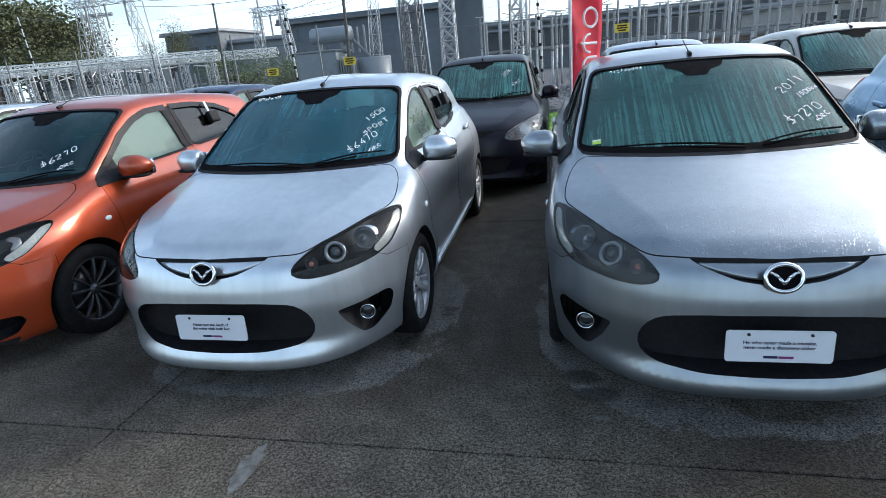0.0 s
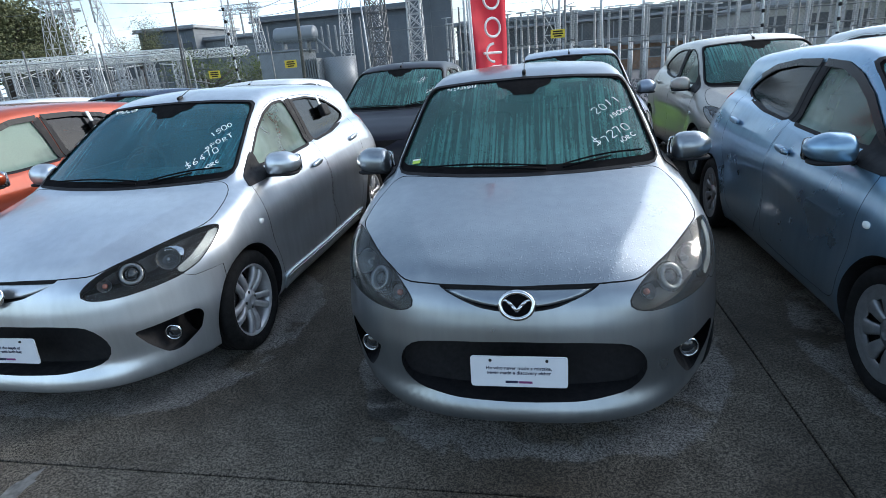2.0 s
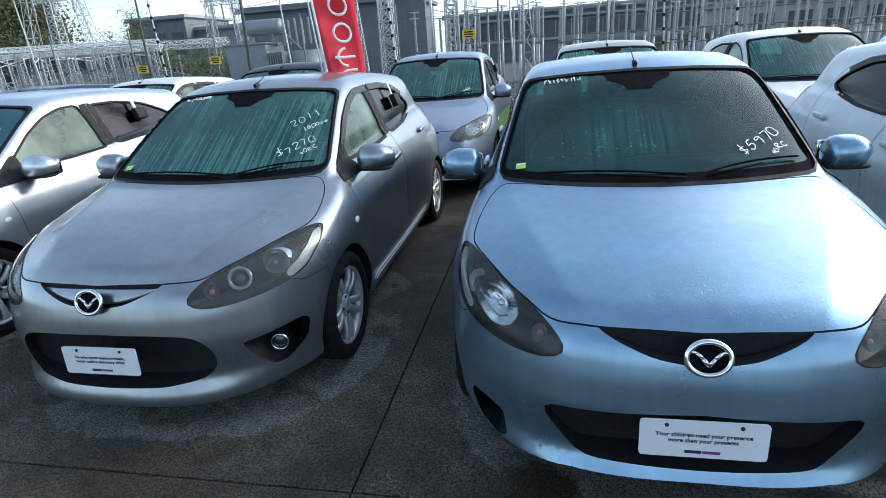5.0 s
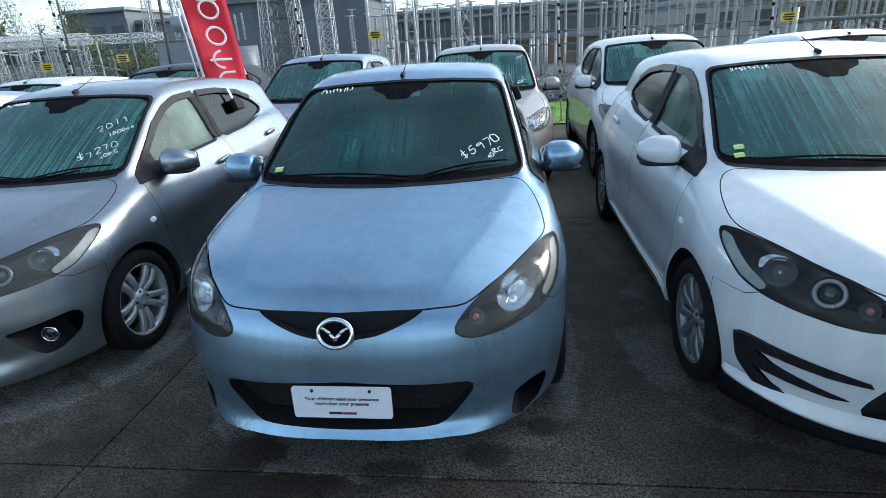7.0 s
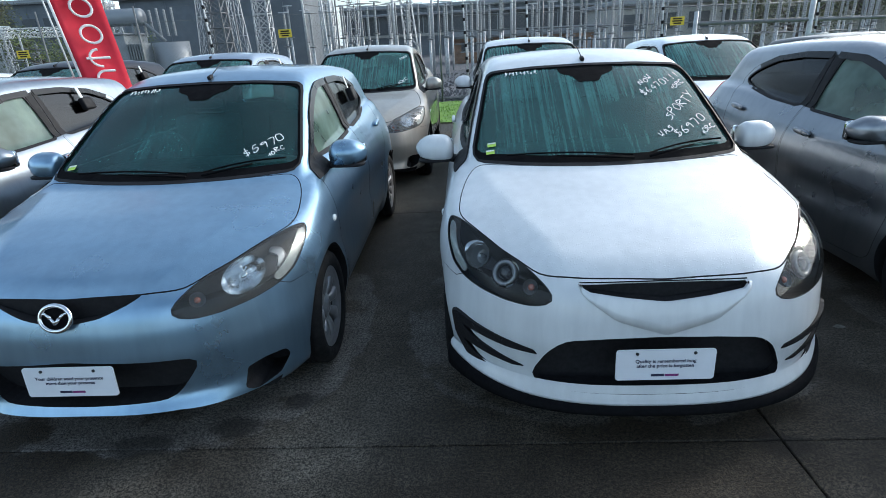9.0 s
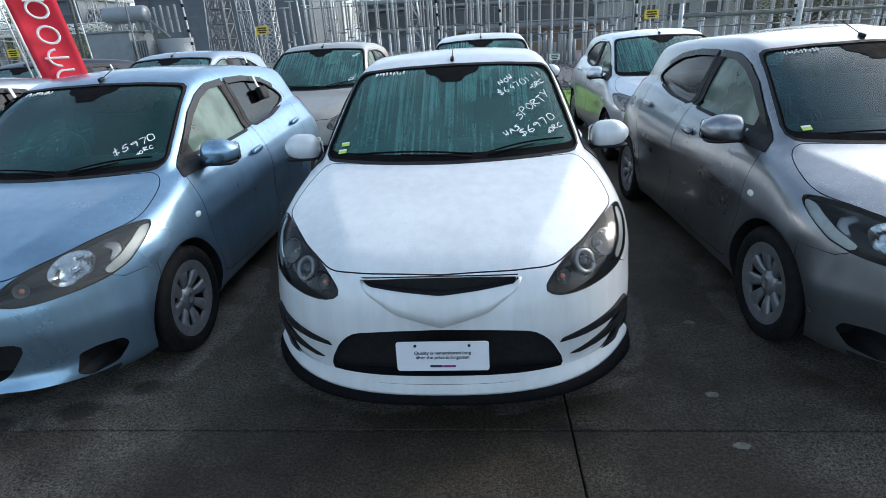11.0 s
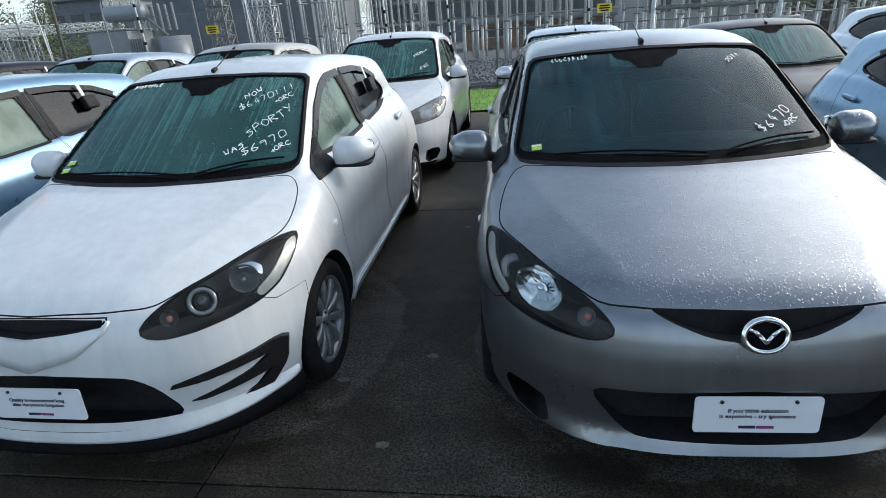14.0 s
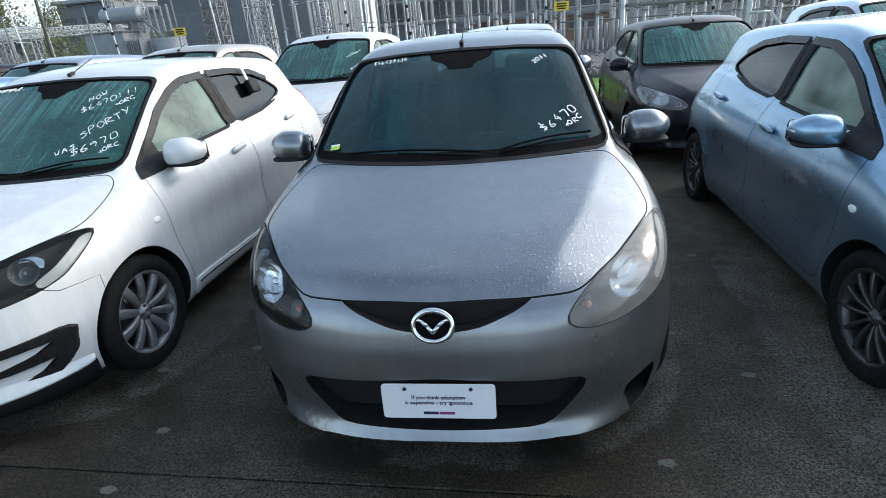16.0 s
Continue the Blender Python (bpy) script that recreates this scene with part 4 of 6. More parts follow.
def rim_meshes(style):
    """A wheel seen from +x: its barrel with lip, one spoke (or a pair) at the top, and the hub cap."""
    prof = [(.206, -.07), (.198, -.06), (.19, .02), (.196, .062), (.210, .072), (.214, .078), (.206, .080), (.196, .070)]
    if style == "cover":
        prof += [(.165, .076), (.150, .062)]
    n, twin, wid, hub = RIMS[style]
    spokes = []
    for s in ((0,) if twin == 1 else (-1, 1)):
        bm = bmesh.new()
        a0, a1 = s*.30 if style == "vee" else 0, s*(.17 if style == "vee" else 0)
        r0, r1, h0, h1 = hub*.7, .200, .048, .066
        sec = []
        for i in range(6):
            u = i/5
            r, a = r0+(r1-r0)*u, a0+(a1-a0)*u
            h = h0+(h1-h0)*u+.016*math.sin(math.pi*u)
            c = Vector((h, r*math.cos(a), r*math.sin(a)))
            tan = Vector((0, -math.sin(a), math.cos(a)))
            wd = wid*{"vee": 1.05-.25*math.sin(math.pi*u)+.1*u, "cover": .75+1.15*u**1.3}.get(style, .75+.55*u)
            back = Vector((.035, 0, 0))
            sec.append([bm.verts.new(q) for q in (c+tan*wd-back*.23, c+tan*wd*.55, c-tan*wd*.55, c-tan*wd-back*.23, c-tan*wd*.7-back, c+tan*wd*.7-back)])
        for i in range(5):
            for j in range(6):
                bm.faces.new((sec[i][j], sec[i][(j+1) % 6], sec[i+1][(j+1) % 6], sec[i+1][j]))
        bmesh.ops.recalc_face_normals(bm, faces=bm.faces)
        spokes.append(bm_mesh(bm, "spoke"))
    cap = bm_mesh(lathe([(.0, .063), (hub*.30, .063), (hub*.36, .068), (hub*.46, .067), (hub*.55, .059), (hub*.98, .052), (hub, .03)], 28), "hub_cap")
    bolts = []
    for k in range(4 if style in ("vee", "ten") else 0):
        a = math.pi*(.25+k/2)
        bolts.append(bm_mesh(rod((.050, hub*.72*math.cos(a), hub*.72*math.sin(a)), (.0605, hub*.72*math.cos(a), hub*.72*math.sin(a)), .0085, 8), "bolt"))
    return bm_mesh(lathe(prof, 56), "rim"), spokes, cap, bolts


def disc_mesh():
    return bm_mesh(lathe([(.0, -.01), (.13, -.01), (.132, .0), (.05, .01), (.0, .01)], 32), "brake")


def badge_mesh():
    """A chrome oval ring with a pair of wings in it."""
    bm = bmesh.new()
    n, m = 40, 8
    rings = []
    for i in range(n):
        a = 2*math.pi*i/n
        c = Vector((.060*math.cos(a), 0, .049*math.sin(a)))
        o = Vector((math.cos(a), 0, math.sin(a)))
        rings.append([bm.verts.new(c+o*.0092*math.cos(2*math.pi*k/m)+Vector((0, .009*math.sin(2*math.pi*k/m), 0))) for k in range(m)])
    for i in range(n):
        for k in range(m):
            bm.faces.new((rings[i][k], rings[i][(k+1) % m], rings[(i+1) % n][(k+1) % m], rings[(i+1) % n][k]))
    for s in (-1, 1):
        pts = [(.0, -.022), (.016*s, .000), (.034*s, .016), (.055*s, .021)]
        for (a, b), r0, r1 in zip(zip(pts, pts[1:]), (.0065, .0075, .0065), (.0075, .0065, .004)):
            rod((a[0], -.002, a[1]), (b[0], -.002, b[1]), r0, 8, r1, bm)
    bmesh.ops.recalc_face_normals(bm, faces=bm.faces)
    return bm_mesh(bm, "badge")


def badge_back_mesh():
    bm = lathe([(.0, -.003), (.9, -.003), (1.0, .004), (.0, .006)], 36, "y")
    for w in bm.verts:
        w.co.x, w.co.z = w.co.x*.060, w.co.z*.049
    return bm_mesh(bm, "badge_back")


def lip_mesh(rows, lift, name):
    """A band of the kit swept round the foot of the bumper; rows give height and reach of its section."""
    v, f = [], []
    n, m = 56, len(rows)
    for i in range(n+1):
        u = -1+2*i/n
        x = .80*math.sin(u*math.pi/2)
        y = on_skin([(abs(x)*.985, .285)], "front", .0)[0][1]
        nrm = Vector((x*.9, -.75*math.sqrt(max(.02, 1-(x/.86)**2)), 0)).normalized()
        for z, k, up in rows:
            q = Vector((x, y, 0))+nrm*(.05+.012*abs(u)**6)*k*(1-.9*abs(u)**14)
            v.append((q.x, q.y, z+lift*up*u*u))
    for i in range(n):
        for k in range(m-1):
            a = i*m+k
            f.append((a, a+1, a+m+1, a+m))
    return mesh_from(name, v, f)


def windshield_frit():
    return patch(grow(PANE_FRONT, .001), "front", -.0045, 2, PANE_FRONT*np.array([.970, 1])+np.stack([np.zeros(len(PANE_FRONT)), np.interp(PANE_FRONT[:, 1], [.965, 1.03, 1.30, 1.36], [.030, .0, .0, -.014])], -1))


GEO = {}


def prepare():
    g = GEO
    g["mirror"] = mirror_meshes()
    g["tyre"], g["brake"], g["badge"], g["badge_back"] = tyre_mesh(), disc_mesh(), badge_mesh(), badge_back_mesh()
    g["chin"] = lip_mesh([(.285, .0, 0), (.25, .16, .5), (.216, .40, 1), (.206, .43, 1), (.204, -.4, 1)], .060, "chin")
    g["lip"] = lip_mesh([(.206, .41, 1), (.201, .66, 1), (.188, .82, .6), (.174, .86, 0), (.171, .7, 0), (.171, -.4, 0)], .060, "lip")
    g["beak"] = patch(BEAK_KIT, "front", .010, 3, TOP_KIT, .010)
    g["sensor"] = patch(rounded([(-.17, 1.378), (.17, 1.378), (.15, 1.345), (.085, 1.328), (.055, 1.300), (-.055, 1.300), (-.085, 1.328), (-.15, 1.345)], 40, 0), "front", -.0035, 4)
    # black disc that paints the darkness behind a wheel cover's slots
    g["backing"] = bm_mesh(lathe([(.0, .030), (.186, .034), (.188, .02), (.0, .0)], 32), "backing")
    for s in ("ten", "vee", "cover", "mesh"):
        g["rim_"+s] = rim_meshes(s)
    g["windshield"], g["frit"] = patch(PANE_FRONT, "front", -.006, 9), windshield_frit()
    g["ws_seal"] = patch(grow(PANE_FRONT, .006), "front", .0018, 2, grow(PANE_FRONT, -.005), .003)
    g["pane1"], g["pane2"] = patch(PANE_1, "side", -.008, 6), patch(PANE_2, "side", -.008, 6)
    g["seal1"] = patch(grow(PANE_1, .012), "side", .0018, 2, grow(PANE_1, -.004), .004)
    g["seal2"] = patch(grow(PANE_2, .012), "side", .0018, 2, grow(PANE_2, -.004), .004)
    g["pillar"] = strip([(2.085, 1.010), (2.055, 1.335)], [(2.142, 1.010), (2.128, 1.343)], "side", .004, 2, 10, thick=.004)
    g["pillar2"] = strip([(2.150, 1.012), (2.136, 1.343)], [(2.215, 1.020), (2.175, 1.335)], "side", .004, 2, 10, thick=.004)
    g["sail"] = patch(rounded([(1.055, .903), (1.10, .945), (1.29, 1.078), (1.325, 1.066), (1.340, .925), (1.25, .908)], 36, 1), "side", .006, 4, None, .006)
    g["back_pane"] = patch(PANE_BACK, "back", -.006, 5)
    g["shield1"] = strip([(1.20, 1.005), (1.29, 1.075), (1.49, 1.215), (1.68, 1.302), (1.86, 1.350), (2.10, 1.362)],
                         [(1.265, 1.012), (1.335, 1.060), (1.515, 1.180), (1.69, 1.262), (1.865, 1.310), (2.095, 1.321)], "side", .009, 3, 48, thick=.003)
    g["shield2"] = strip([(2.15, 1.362), (2.45, 1.357), (2.78, 1.318), (2.98, 1.25)], [(2.155, 1.321), (2.45, 1.317), (2.755, 1.281), (2.95, 1.220)], "side", .009, 3, 32, thick=.003)
    g["skirt"] = strip([(1.18, .285), (2.0, .270), (2.84, .285)], [(1.18, .185), (2.0, .178), (2.84, .185)], "side", .018, 4, 24, thick=.016)
    g["skirt_line"] = strip([(1.20, .262), (2.0, .250), (2.80, .262)], [(1.20, .248), (2.0, .237), (2.80, .248)], "side", .0215, 1, 20, thick=.003)
    g["tail"] = patch(rounded([(3.50, 1.07), (3.56, 1.10), (3.66, 1.05), (3.76, .93), (3.77, .84), (3.68, .84), (3.58, .93)], 36, 1), "side", .006, 5, None, .012)
    g["lens"] = patch(rounded(LAMP, 48, 1), "lamp", .0015, 7)
    rim = rounded(LAMP, 48, 1)
    g["lamp_rim"] = patch(rim, "lamp", .0022, 1, LAMP.mean(0)+(rim-LAMP.mean(0))*.982)
    d = np.array(WAYS["lamp"][0])
    d /= np.linalg.norm(d)
    q = Vector(-d).to_track_quat("Z", "Y").to_matrix().to_4x4()

    def dish(at, r, deep, back=.0):
        p = on_skin([at], "lamp", 0)[0]+d*back
        bm = lathe([(r, 0), (r*.97, -.004), (r*.85, -deep*.45), (r*.55, -deep*.85), (r*.2, -deep)], 28, "z")
        lathe([(r*.2, -deep), (r*.24, -deep*.5), (r*.12, -deep*.3), (0, -deep*.28)], 14, "z", bm)
        bmesh.ops.transform(bm, matrix=Matrix.Translation(p) @ q, verts=bm.verts)
        return bm

    def ball(at, r, back):
        p = on_skin([at], "lamp", 0)[0]+d*back
        bm = bmesh.new()
        bmesh.ops.create_uvsphere(bm, u_segments=18, v_segments=12, radius=r, matrix=Matrix.Translation(p))
        return bm

    def hoop(at, r, w, back):
        p = on_skin([at], "lamp", 0)[0]+d*back
        bm = lathe([(r, .004), (r+w, .006), (r+w*1.15, -.004), (r+w*.8, -.03), (r, -.02), (r, .004)], 30, "z")
        bmesh.ops.transform(bm, matrix=Matrix.Translation(p) @ q, verts=bm.verts)
        return bm
    g["bowl_far"] = bm_mesh(dish((.690, .345, .722), .056, .060, .030), "bowl", False)
    g["bowl_near"] = bm_mesh(dish((.580, .215, .690), .060, .05, .030), "bowl")
    g["projector"] = bm_mesh(ball((.580, .215, .690), .034, .042), "projector")
    g["hoop"] = bm_mesh(hoop((.580, .215, .690), .036, .015, .020), "hoop")
    g["amber"] = bm_mesh(ball((.490, .138, .662), .013, .040), "amber")
    g["bowl_turn"] = bm_mesh(dish((.490, .138, .662), .031, .03, .026), "bowl")
    # the single lamp: a wide fluted bowl with a bulb shield, under a bright brow
    big = dish((.635, .272, .706), .066, .055, .024)
    along, mid = Vector((.56, .77, .30)), Vector((.640, .275, .700))
    for w in big.verts:
        w.co += along*(w.co-mid).dot(along)*.55+Vector(d)*(.0022*math.sin(w.co.x*2*math.pi/.030))
    g["bowl_big"] = bm_mesh(big, "bowl")
    brow = np.array([(.705, .43, .770), (.742, .46, .752), (.758, .45, .715), (.742, .405, .680), (.728, .39, .690), (.735, .42, .722), (.722, .42, .742), (.695, .405, .752)])
    g["brow"] = patch(rounded(brow, 32, 1), "lamp", -.022, 3, None, .012)
    edge = [(.790, .640, .786), (.803, .610, .760), (.798, .540, .716), (.777, .445, .662), (.735, .355, .632)]
    g["lamp_wing"] = patch(rounded(np.array(edge+[(.715, .352, .655), (.752, .440, .695), (.768, .525, .742), (.768, .590, .776)]), 36, 1), "lamp", -.012, 3, None, .004)
    arc = np.array([(.655, .375, .765), (.700, .405, .768), (.735, .415, .748), (.742, .395, .715), (.728, .385, .722), (.722, .400, .742), (.697, .392, .754), (.660, .365, .752)])
    g["arc"] = patch(rounded(arc, 30, 1), "lamp", -.016, 2, None, .006)
    # slats behind the slots, bent with the bumper
    slats, z = bmesh.new(), .640
    while z < .695:
        h = .29*min(1, .35+(z-.60)/.13)
        slats.from_mesh(strip([(-h, z), (0, z), (h, z)], [(-h, z+.009), (0, z+.009), (h, z+.009)], "front", -.112, 1, 20, thick=.012))
        z += .021
    g["slats_top"] = bm_mesh(slats, "slats", False)
    bar = SLOT_TOP*np.array([.93, 1])+np.array([0, .0])
    bar = np.stack([bar[:, 0], .655+(bar[:, 1]-.655)*.62], -1)
    g["bar"] = patch(bar, "front", -.012, 5, None, .03)
    ring = lathe([(.034, -.008), (.039, -.011), (.042, -.003), (.041, .006), (.036, .012), (.034, .004), (.034, -.008)], 30, "y")
    lens = lathe([(.0, -.008), (.018, -.006), (.034, .004)], 24, "y")
    spot = on_skin([(.672, .350)], "front", 0)[0]
    for bm in (ring, lens):
        bmesh.ops.rotate(bm, verts=bm.verts, matrix=Euler((0, 0, radians(14))).to_matrix())
        bmesh.ops.translate(bm, verts=bm.verts, vec=(.672, spot[1]+.045, .350))
    g["fog_ring"], g["fog_lens"] = bm_mesh(ring, "fog"), bm_mesh(lens, "fog")
    # inside
    dash = blob(.66, .26, .12, 4, 28, 14)
    bmesh.ops.translate(dash, verts=dash.verts, vec=(0, 1.30, .86))
    for v in dash.verts:
        v.co.z -= max(0, 1.18-v.co.y)*.25
    g["dash"] = bm_mesh(dash, "dash")
    wh = bmesh.new()
    n, m = 36, 8
    rr = [[wh.verts.new(((.178+.013*math.cos(2*math.pi*k/m))*math.cos(2*math.pi*i/n), (.178+.013*math.cos(2*math.pi*k/m))*math.sin(2*math.pi*i/n), .013*math.sin(2*math.pi*k/m))) for k in range(m)] for i in range(n)]
    for i in range(n):
        for k in range(m):
            wh.faces.new((rr[i][k], rr[(i+1) % n][k], rr[(i+1) % n][(k+1) % m], rr[i][(k+1) % m]))
    box(.11, .10, .05, (0, -.01, -.01), .02, 2, bm=wh)
    for a, b in (((.05, 0, 0), (.175, 0, 0)), ((-.05, 0, 0), (-.175, 0, 0)), ((0, -.05, 0), (0, -.175, 0))):
        rod(a, b, .014, 8, bm=wh)
    bmesh.ops.transform(wh, matrix=pose(-.36, 1.62, .93, -64, 0, 180), verts=wh.verts)
    g["wheel"] = bm_mesh(wh, "wheel")

    def seat(x, y, w):
        bm = box(w, .50, .16, (x, y, .52), .05, 3)
        box(w*.96, .13, .60, (x, y+.30, .84), .05, 3, (-14, 0, 0), bm)
        box(min(w*.5, .27), .09, .17, (x, y+.41, 1.22), .035, 3, (-12, 0, 0), bm)
        return bm_mesh(bm, "seat")
    g["seat_a"], g["seat_b"], g["bench"] = seat(-.35, 1.95, .50), seat(.35, 1.95, .50), seat(0, 2.80, 1.24)
    mir = blob(.115, .02, .032, 3, 20, 10)
    bmesh.ops.translate(mir, verts=mir.verts, vec=(0, 1.55, 1.275))
    g["cabin_mirror"] = bm_mesh(mir, "cabin_mirror")

    # wipers lie on the foot of the windshield
    def wiper(x0, x1, z0, z1):
        pts = on_skin([(x0+(x1-x0)*k/8, z0+(z1-z0)*k/8+.012*math.sin(math.pi*k/8)) for k in range(9)], "front", .010)
        v, f = [], []
        for p in pts:
            v += [(p[0], p[1]-.002, p[2]-.005), (p[0], p[1]-.006, p[2]), (p[0], p[1]-.002, p[2]+.004), (p[0], p[1]+.005, p[2])]
        for k in range(8):
            f += [(4*k+j, 4*k+(j+1) % 4, 4*k+4+(j+1) % 4, 4*k+4+j) for j in range(4)]
        arm = on_skin([(x0, z0-.012), ((x0*.4+x1*.6), (z0*.4+z1*.6))], "front", .012)
        return mesh_from("wiper", v, f+[(0, 1, 2, 3), (32, 35, 34, 33)]), bm_mesh(rod(arm[0], arm[1], .007, 8, .004), "wiper_arm")
    g["wiper_a"], g["wiper_b"] = wiper(.12, -.50, .984, .992), wiper(.20, .60, .986, 1.020)
    ant = bmesh.new()
    p = on_skin([(0, 1.70)], "top", 0)[0]
    box(.022, .05, .022, (0, p[1], p[2]+.008), .006, 2, (14, 0, 0), ant)
    rod((0, p[1]+.01, p[2]+.012), (0, p[1]+.20, p[2]+.085), .0028, 6, bm=ant)
    g["antenna"] = bm_mesh(ant, "antenna")
    # handles
    hs, cups = [], []
    for y, z in ((1.98, .862), (2.90, .925)):
        p = on_skin([(y, z)], "side", 0)[0]
        nrm = grad(p[None])[0]
        bm = blob(.016, .085, .020, 3, 18, 10)
        bmesh.ops.rotate(bm, verts=bm.verts, matrix=Euler((radians(6), 0, 0)).to_matrix())
        bmesh.ops.translate(bm, verts=bm.verts, vec=p+nrm*.022)
        hs.append(bm_mesh(bm, "handle"))
        a = np.linspace(0, 2*np.pi, 28, endpoint=False)
        cups.append(patch(np.stack([y+.055*np.cos(a), z+.036*np.sin(a)], -1), "side", .0015, 3))
    g["handle"], g["cup"] = hs, cups
    p = on_skin([(1.00, .705)], "side", 0)[0]
    bm = blob(.010, .028, .017, 2.2, 16, 10)
    bmesh.ops.translate(bm, verts=bm.verts, vec=p)
    g["repeater"] = bm_mesh(bm, "repeater")
    # a black box hung over the rear side pane by a pale strap
    p = on_skin([(2.62, 1.20)], "side", 0)[0]
    g["clip_box"] = bm_mesh(box(.05, .13, .10, (p[0]+.035, 2.62, 1.205), .012, 2, (0, -18, 0)), "clip")
    g["clip_strap"] = bm_mesh(box(.004, .035, .12, (p[0]+.002, 2.60, 1.285), 0, 1, (0, -18, 0)), "clip")
    pl = box(.362, .006, .126, (0, 0, 0), 0)
    bmesh.ops.bevel(pl, geom=[e for e in pl.edges if abs((e.verts[0].co-e.verts[1].co).y) > .003], offset=.012, segments=4, affect="EDGES", profile=0.5)
    g["plate"] = bm_mesh(pl, "plate", False)
    bolts = [rod((x, -.002, .048), (x, -.007, .048), .006, 10) for x in (-.105, .105)]
    g["bolts"] = [bm_mesh(b, "bolt") for b in bolts]
    g["bars"] = [bm_mesh(box(.048, .001, .010, (-.026, -.0045, -.042), 0), "bar", False), bm_mesh(box(.050, .001, .009, (.026, -.0045, -.0425), 0), "bar", False)]


prepare()
MIRRORED = {}


def other(me):
    """The mesh seen in the car's centre plane."""
    if me.name not in MIRRORED:
        MIRRORED[me.name] = flipped(me)
    return MIRRORED[me.name]


def skin_part(name, key, paint, parent, label=""):
    ob = part(name, SKIN[key], None, parent, label)
    ob.material_slots[0].link = "OBJECT"
    ob.material_slots[0].material = paint
    return ob


def skinned(name, me, mat, parent, label=""):
    """A part whose material belongs to the object, so that cars share the mesh."""
    if not me.materials:
        me.materials.append(None)
    ob = new(name, me)
    ob.parent = parent
    ob.material_slots[0].link = "OBJECT"
    ob.material_slots[0].material = mat
    return tagged(ob, label=label)


# strokes of marker capitals on a grid four wide and six high; a bar lifts the pen
PEN = {"0": "26 05 01 10 30 41 45 26", "1": "15 26 20", "2": "05 16 36 45 44 00 40", "3": "05 26 45 43 23 43 41 20 01", "4": "36 02 42|34 30", "5": "46 16 03 34 42 31 10 01",
       "6": "36 14 01 20 41 32 03", "7": "06 46 20", "8": "23 05 26 45 01 20 41 23", "9": "44 25 04 13 44 30", "$": "45 15 04 33 42 31 01|28 20", "+": "22 62|44 40",
       "!": "26 22|21 20", "O": "26 04 02 20 42 44 26", "R": "00 06 35 44 03 40", "C": "45 26 04 02 20 41", "S": "45 25 04 43 31 00", "P": "00 06 36 44 03", "T": "06 46|26 20",
       "N": "00 06 40 46", "W": "06 10 23 30 46", "A": "00 26 40|12 32", "Y": "06 23|46 10", "K": "00 06|45 03 40", "c": "33 13 02 10 31"}


def note(car, text, x, z, size, turn=20.0):
    """Words in white marker on the windshield, drawn stroke by stroke with an unsteady pen."""
    rnd = random.Random(text+str(x))
    x += .04
    p = Vector(on_skin([(x, z)], "front", .012)[0])
    n = Vector(grad(np.array(p)[None])[0])
    right = Vector((1, 0, 0))
    right = (right-n*right.dot(n)).normalized()
    up, a = n.cross(right), radians(turn+30)
    unit, wide = size*.108, size*.62
    left, right_side, faces = [], [], []
    for k, ch in enumerate(text):
        lean, lift, big = rnd.uniform(.10, .26), rnd.uniform(-.10, .10)*size, rnd.uniform(.88, 1.12)
        for stroke in PEN.get(ch, "").split("|"):
            pts = [((int(q[0])+rnd.uniform(-.25, .25))*unit*big, (int(q[1])+rnd.uniform(-.25, .25))*unit*big) for q in stroke.split()]
            fine = np.array([(u0+(u1-u0)*i/3, v0+(v1-v0)*i/3) for (u0, v0), (u1, v1) in zip(pts, pts[1:]) for i in range(3)]+pts[-1:])
            if len(fine) > 4:
                fine[1:-1] = .25*fine[:-2]+.5*fine[1:-1]+.25*fine[2:]
            way = np.gradient(fine, axis=0)
            side = np.stack([-way[:, 1], way[:, 0]], -1)/np.maximum(np.linalg.norm(way, axis=1, keepdims=True), 1e-6)*rnd.uniform(.0020, .0030)
            for i, (c, o) in enumerate(zip(fine, side)):
                for store, sgn in ((left, 1), (right_side, -1)):
                    u, v = c+o*sgn
                    u, v = u+v*lean+k*wide-len(text)*wide/2, v+lift-size*.35
                    q = p+right*(u*math.cos(a)-v*math.sin(a))+up*(u*math.sin(a)+v*math.cos(a))
                    store.append((q.x, q.z))
                if i:
                    faces.append(len(left)-1)
    m = len(left)
    co = on_skin(left+right_side, "front", .0012)
    me = mesh_from("marker", co, [(i-1, i, m+i, m+i-1) for i in faces], [], False)
    return part("marker_writing", me, M_CHALK, car, "white hand-lettered price writing on the windshield", False)


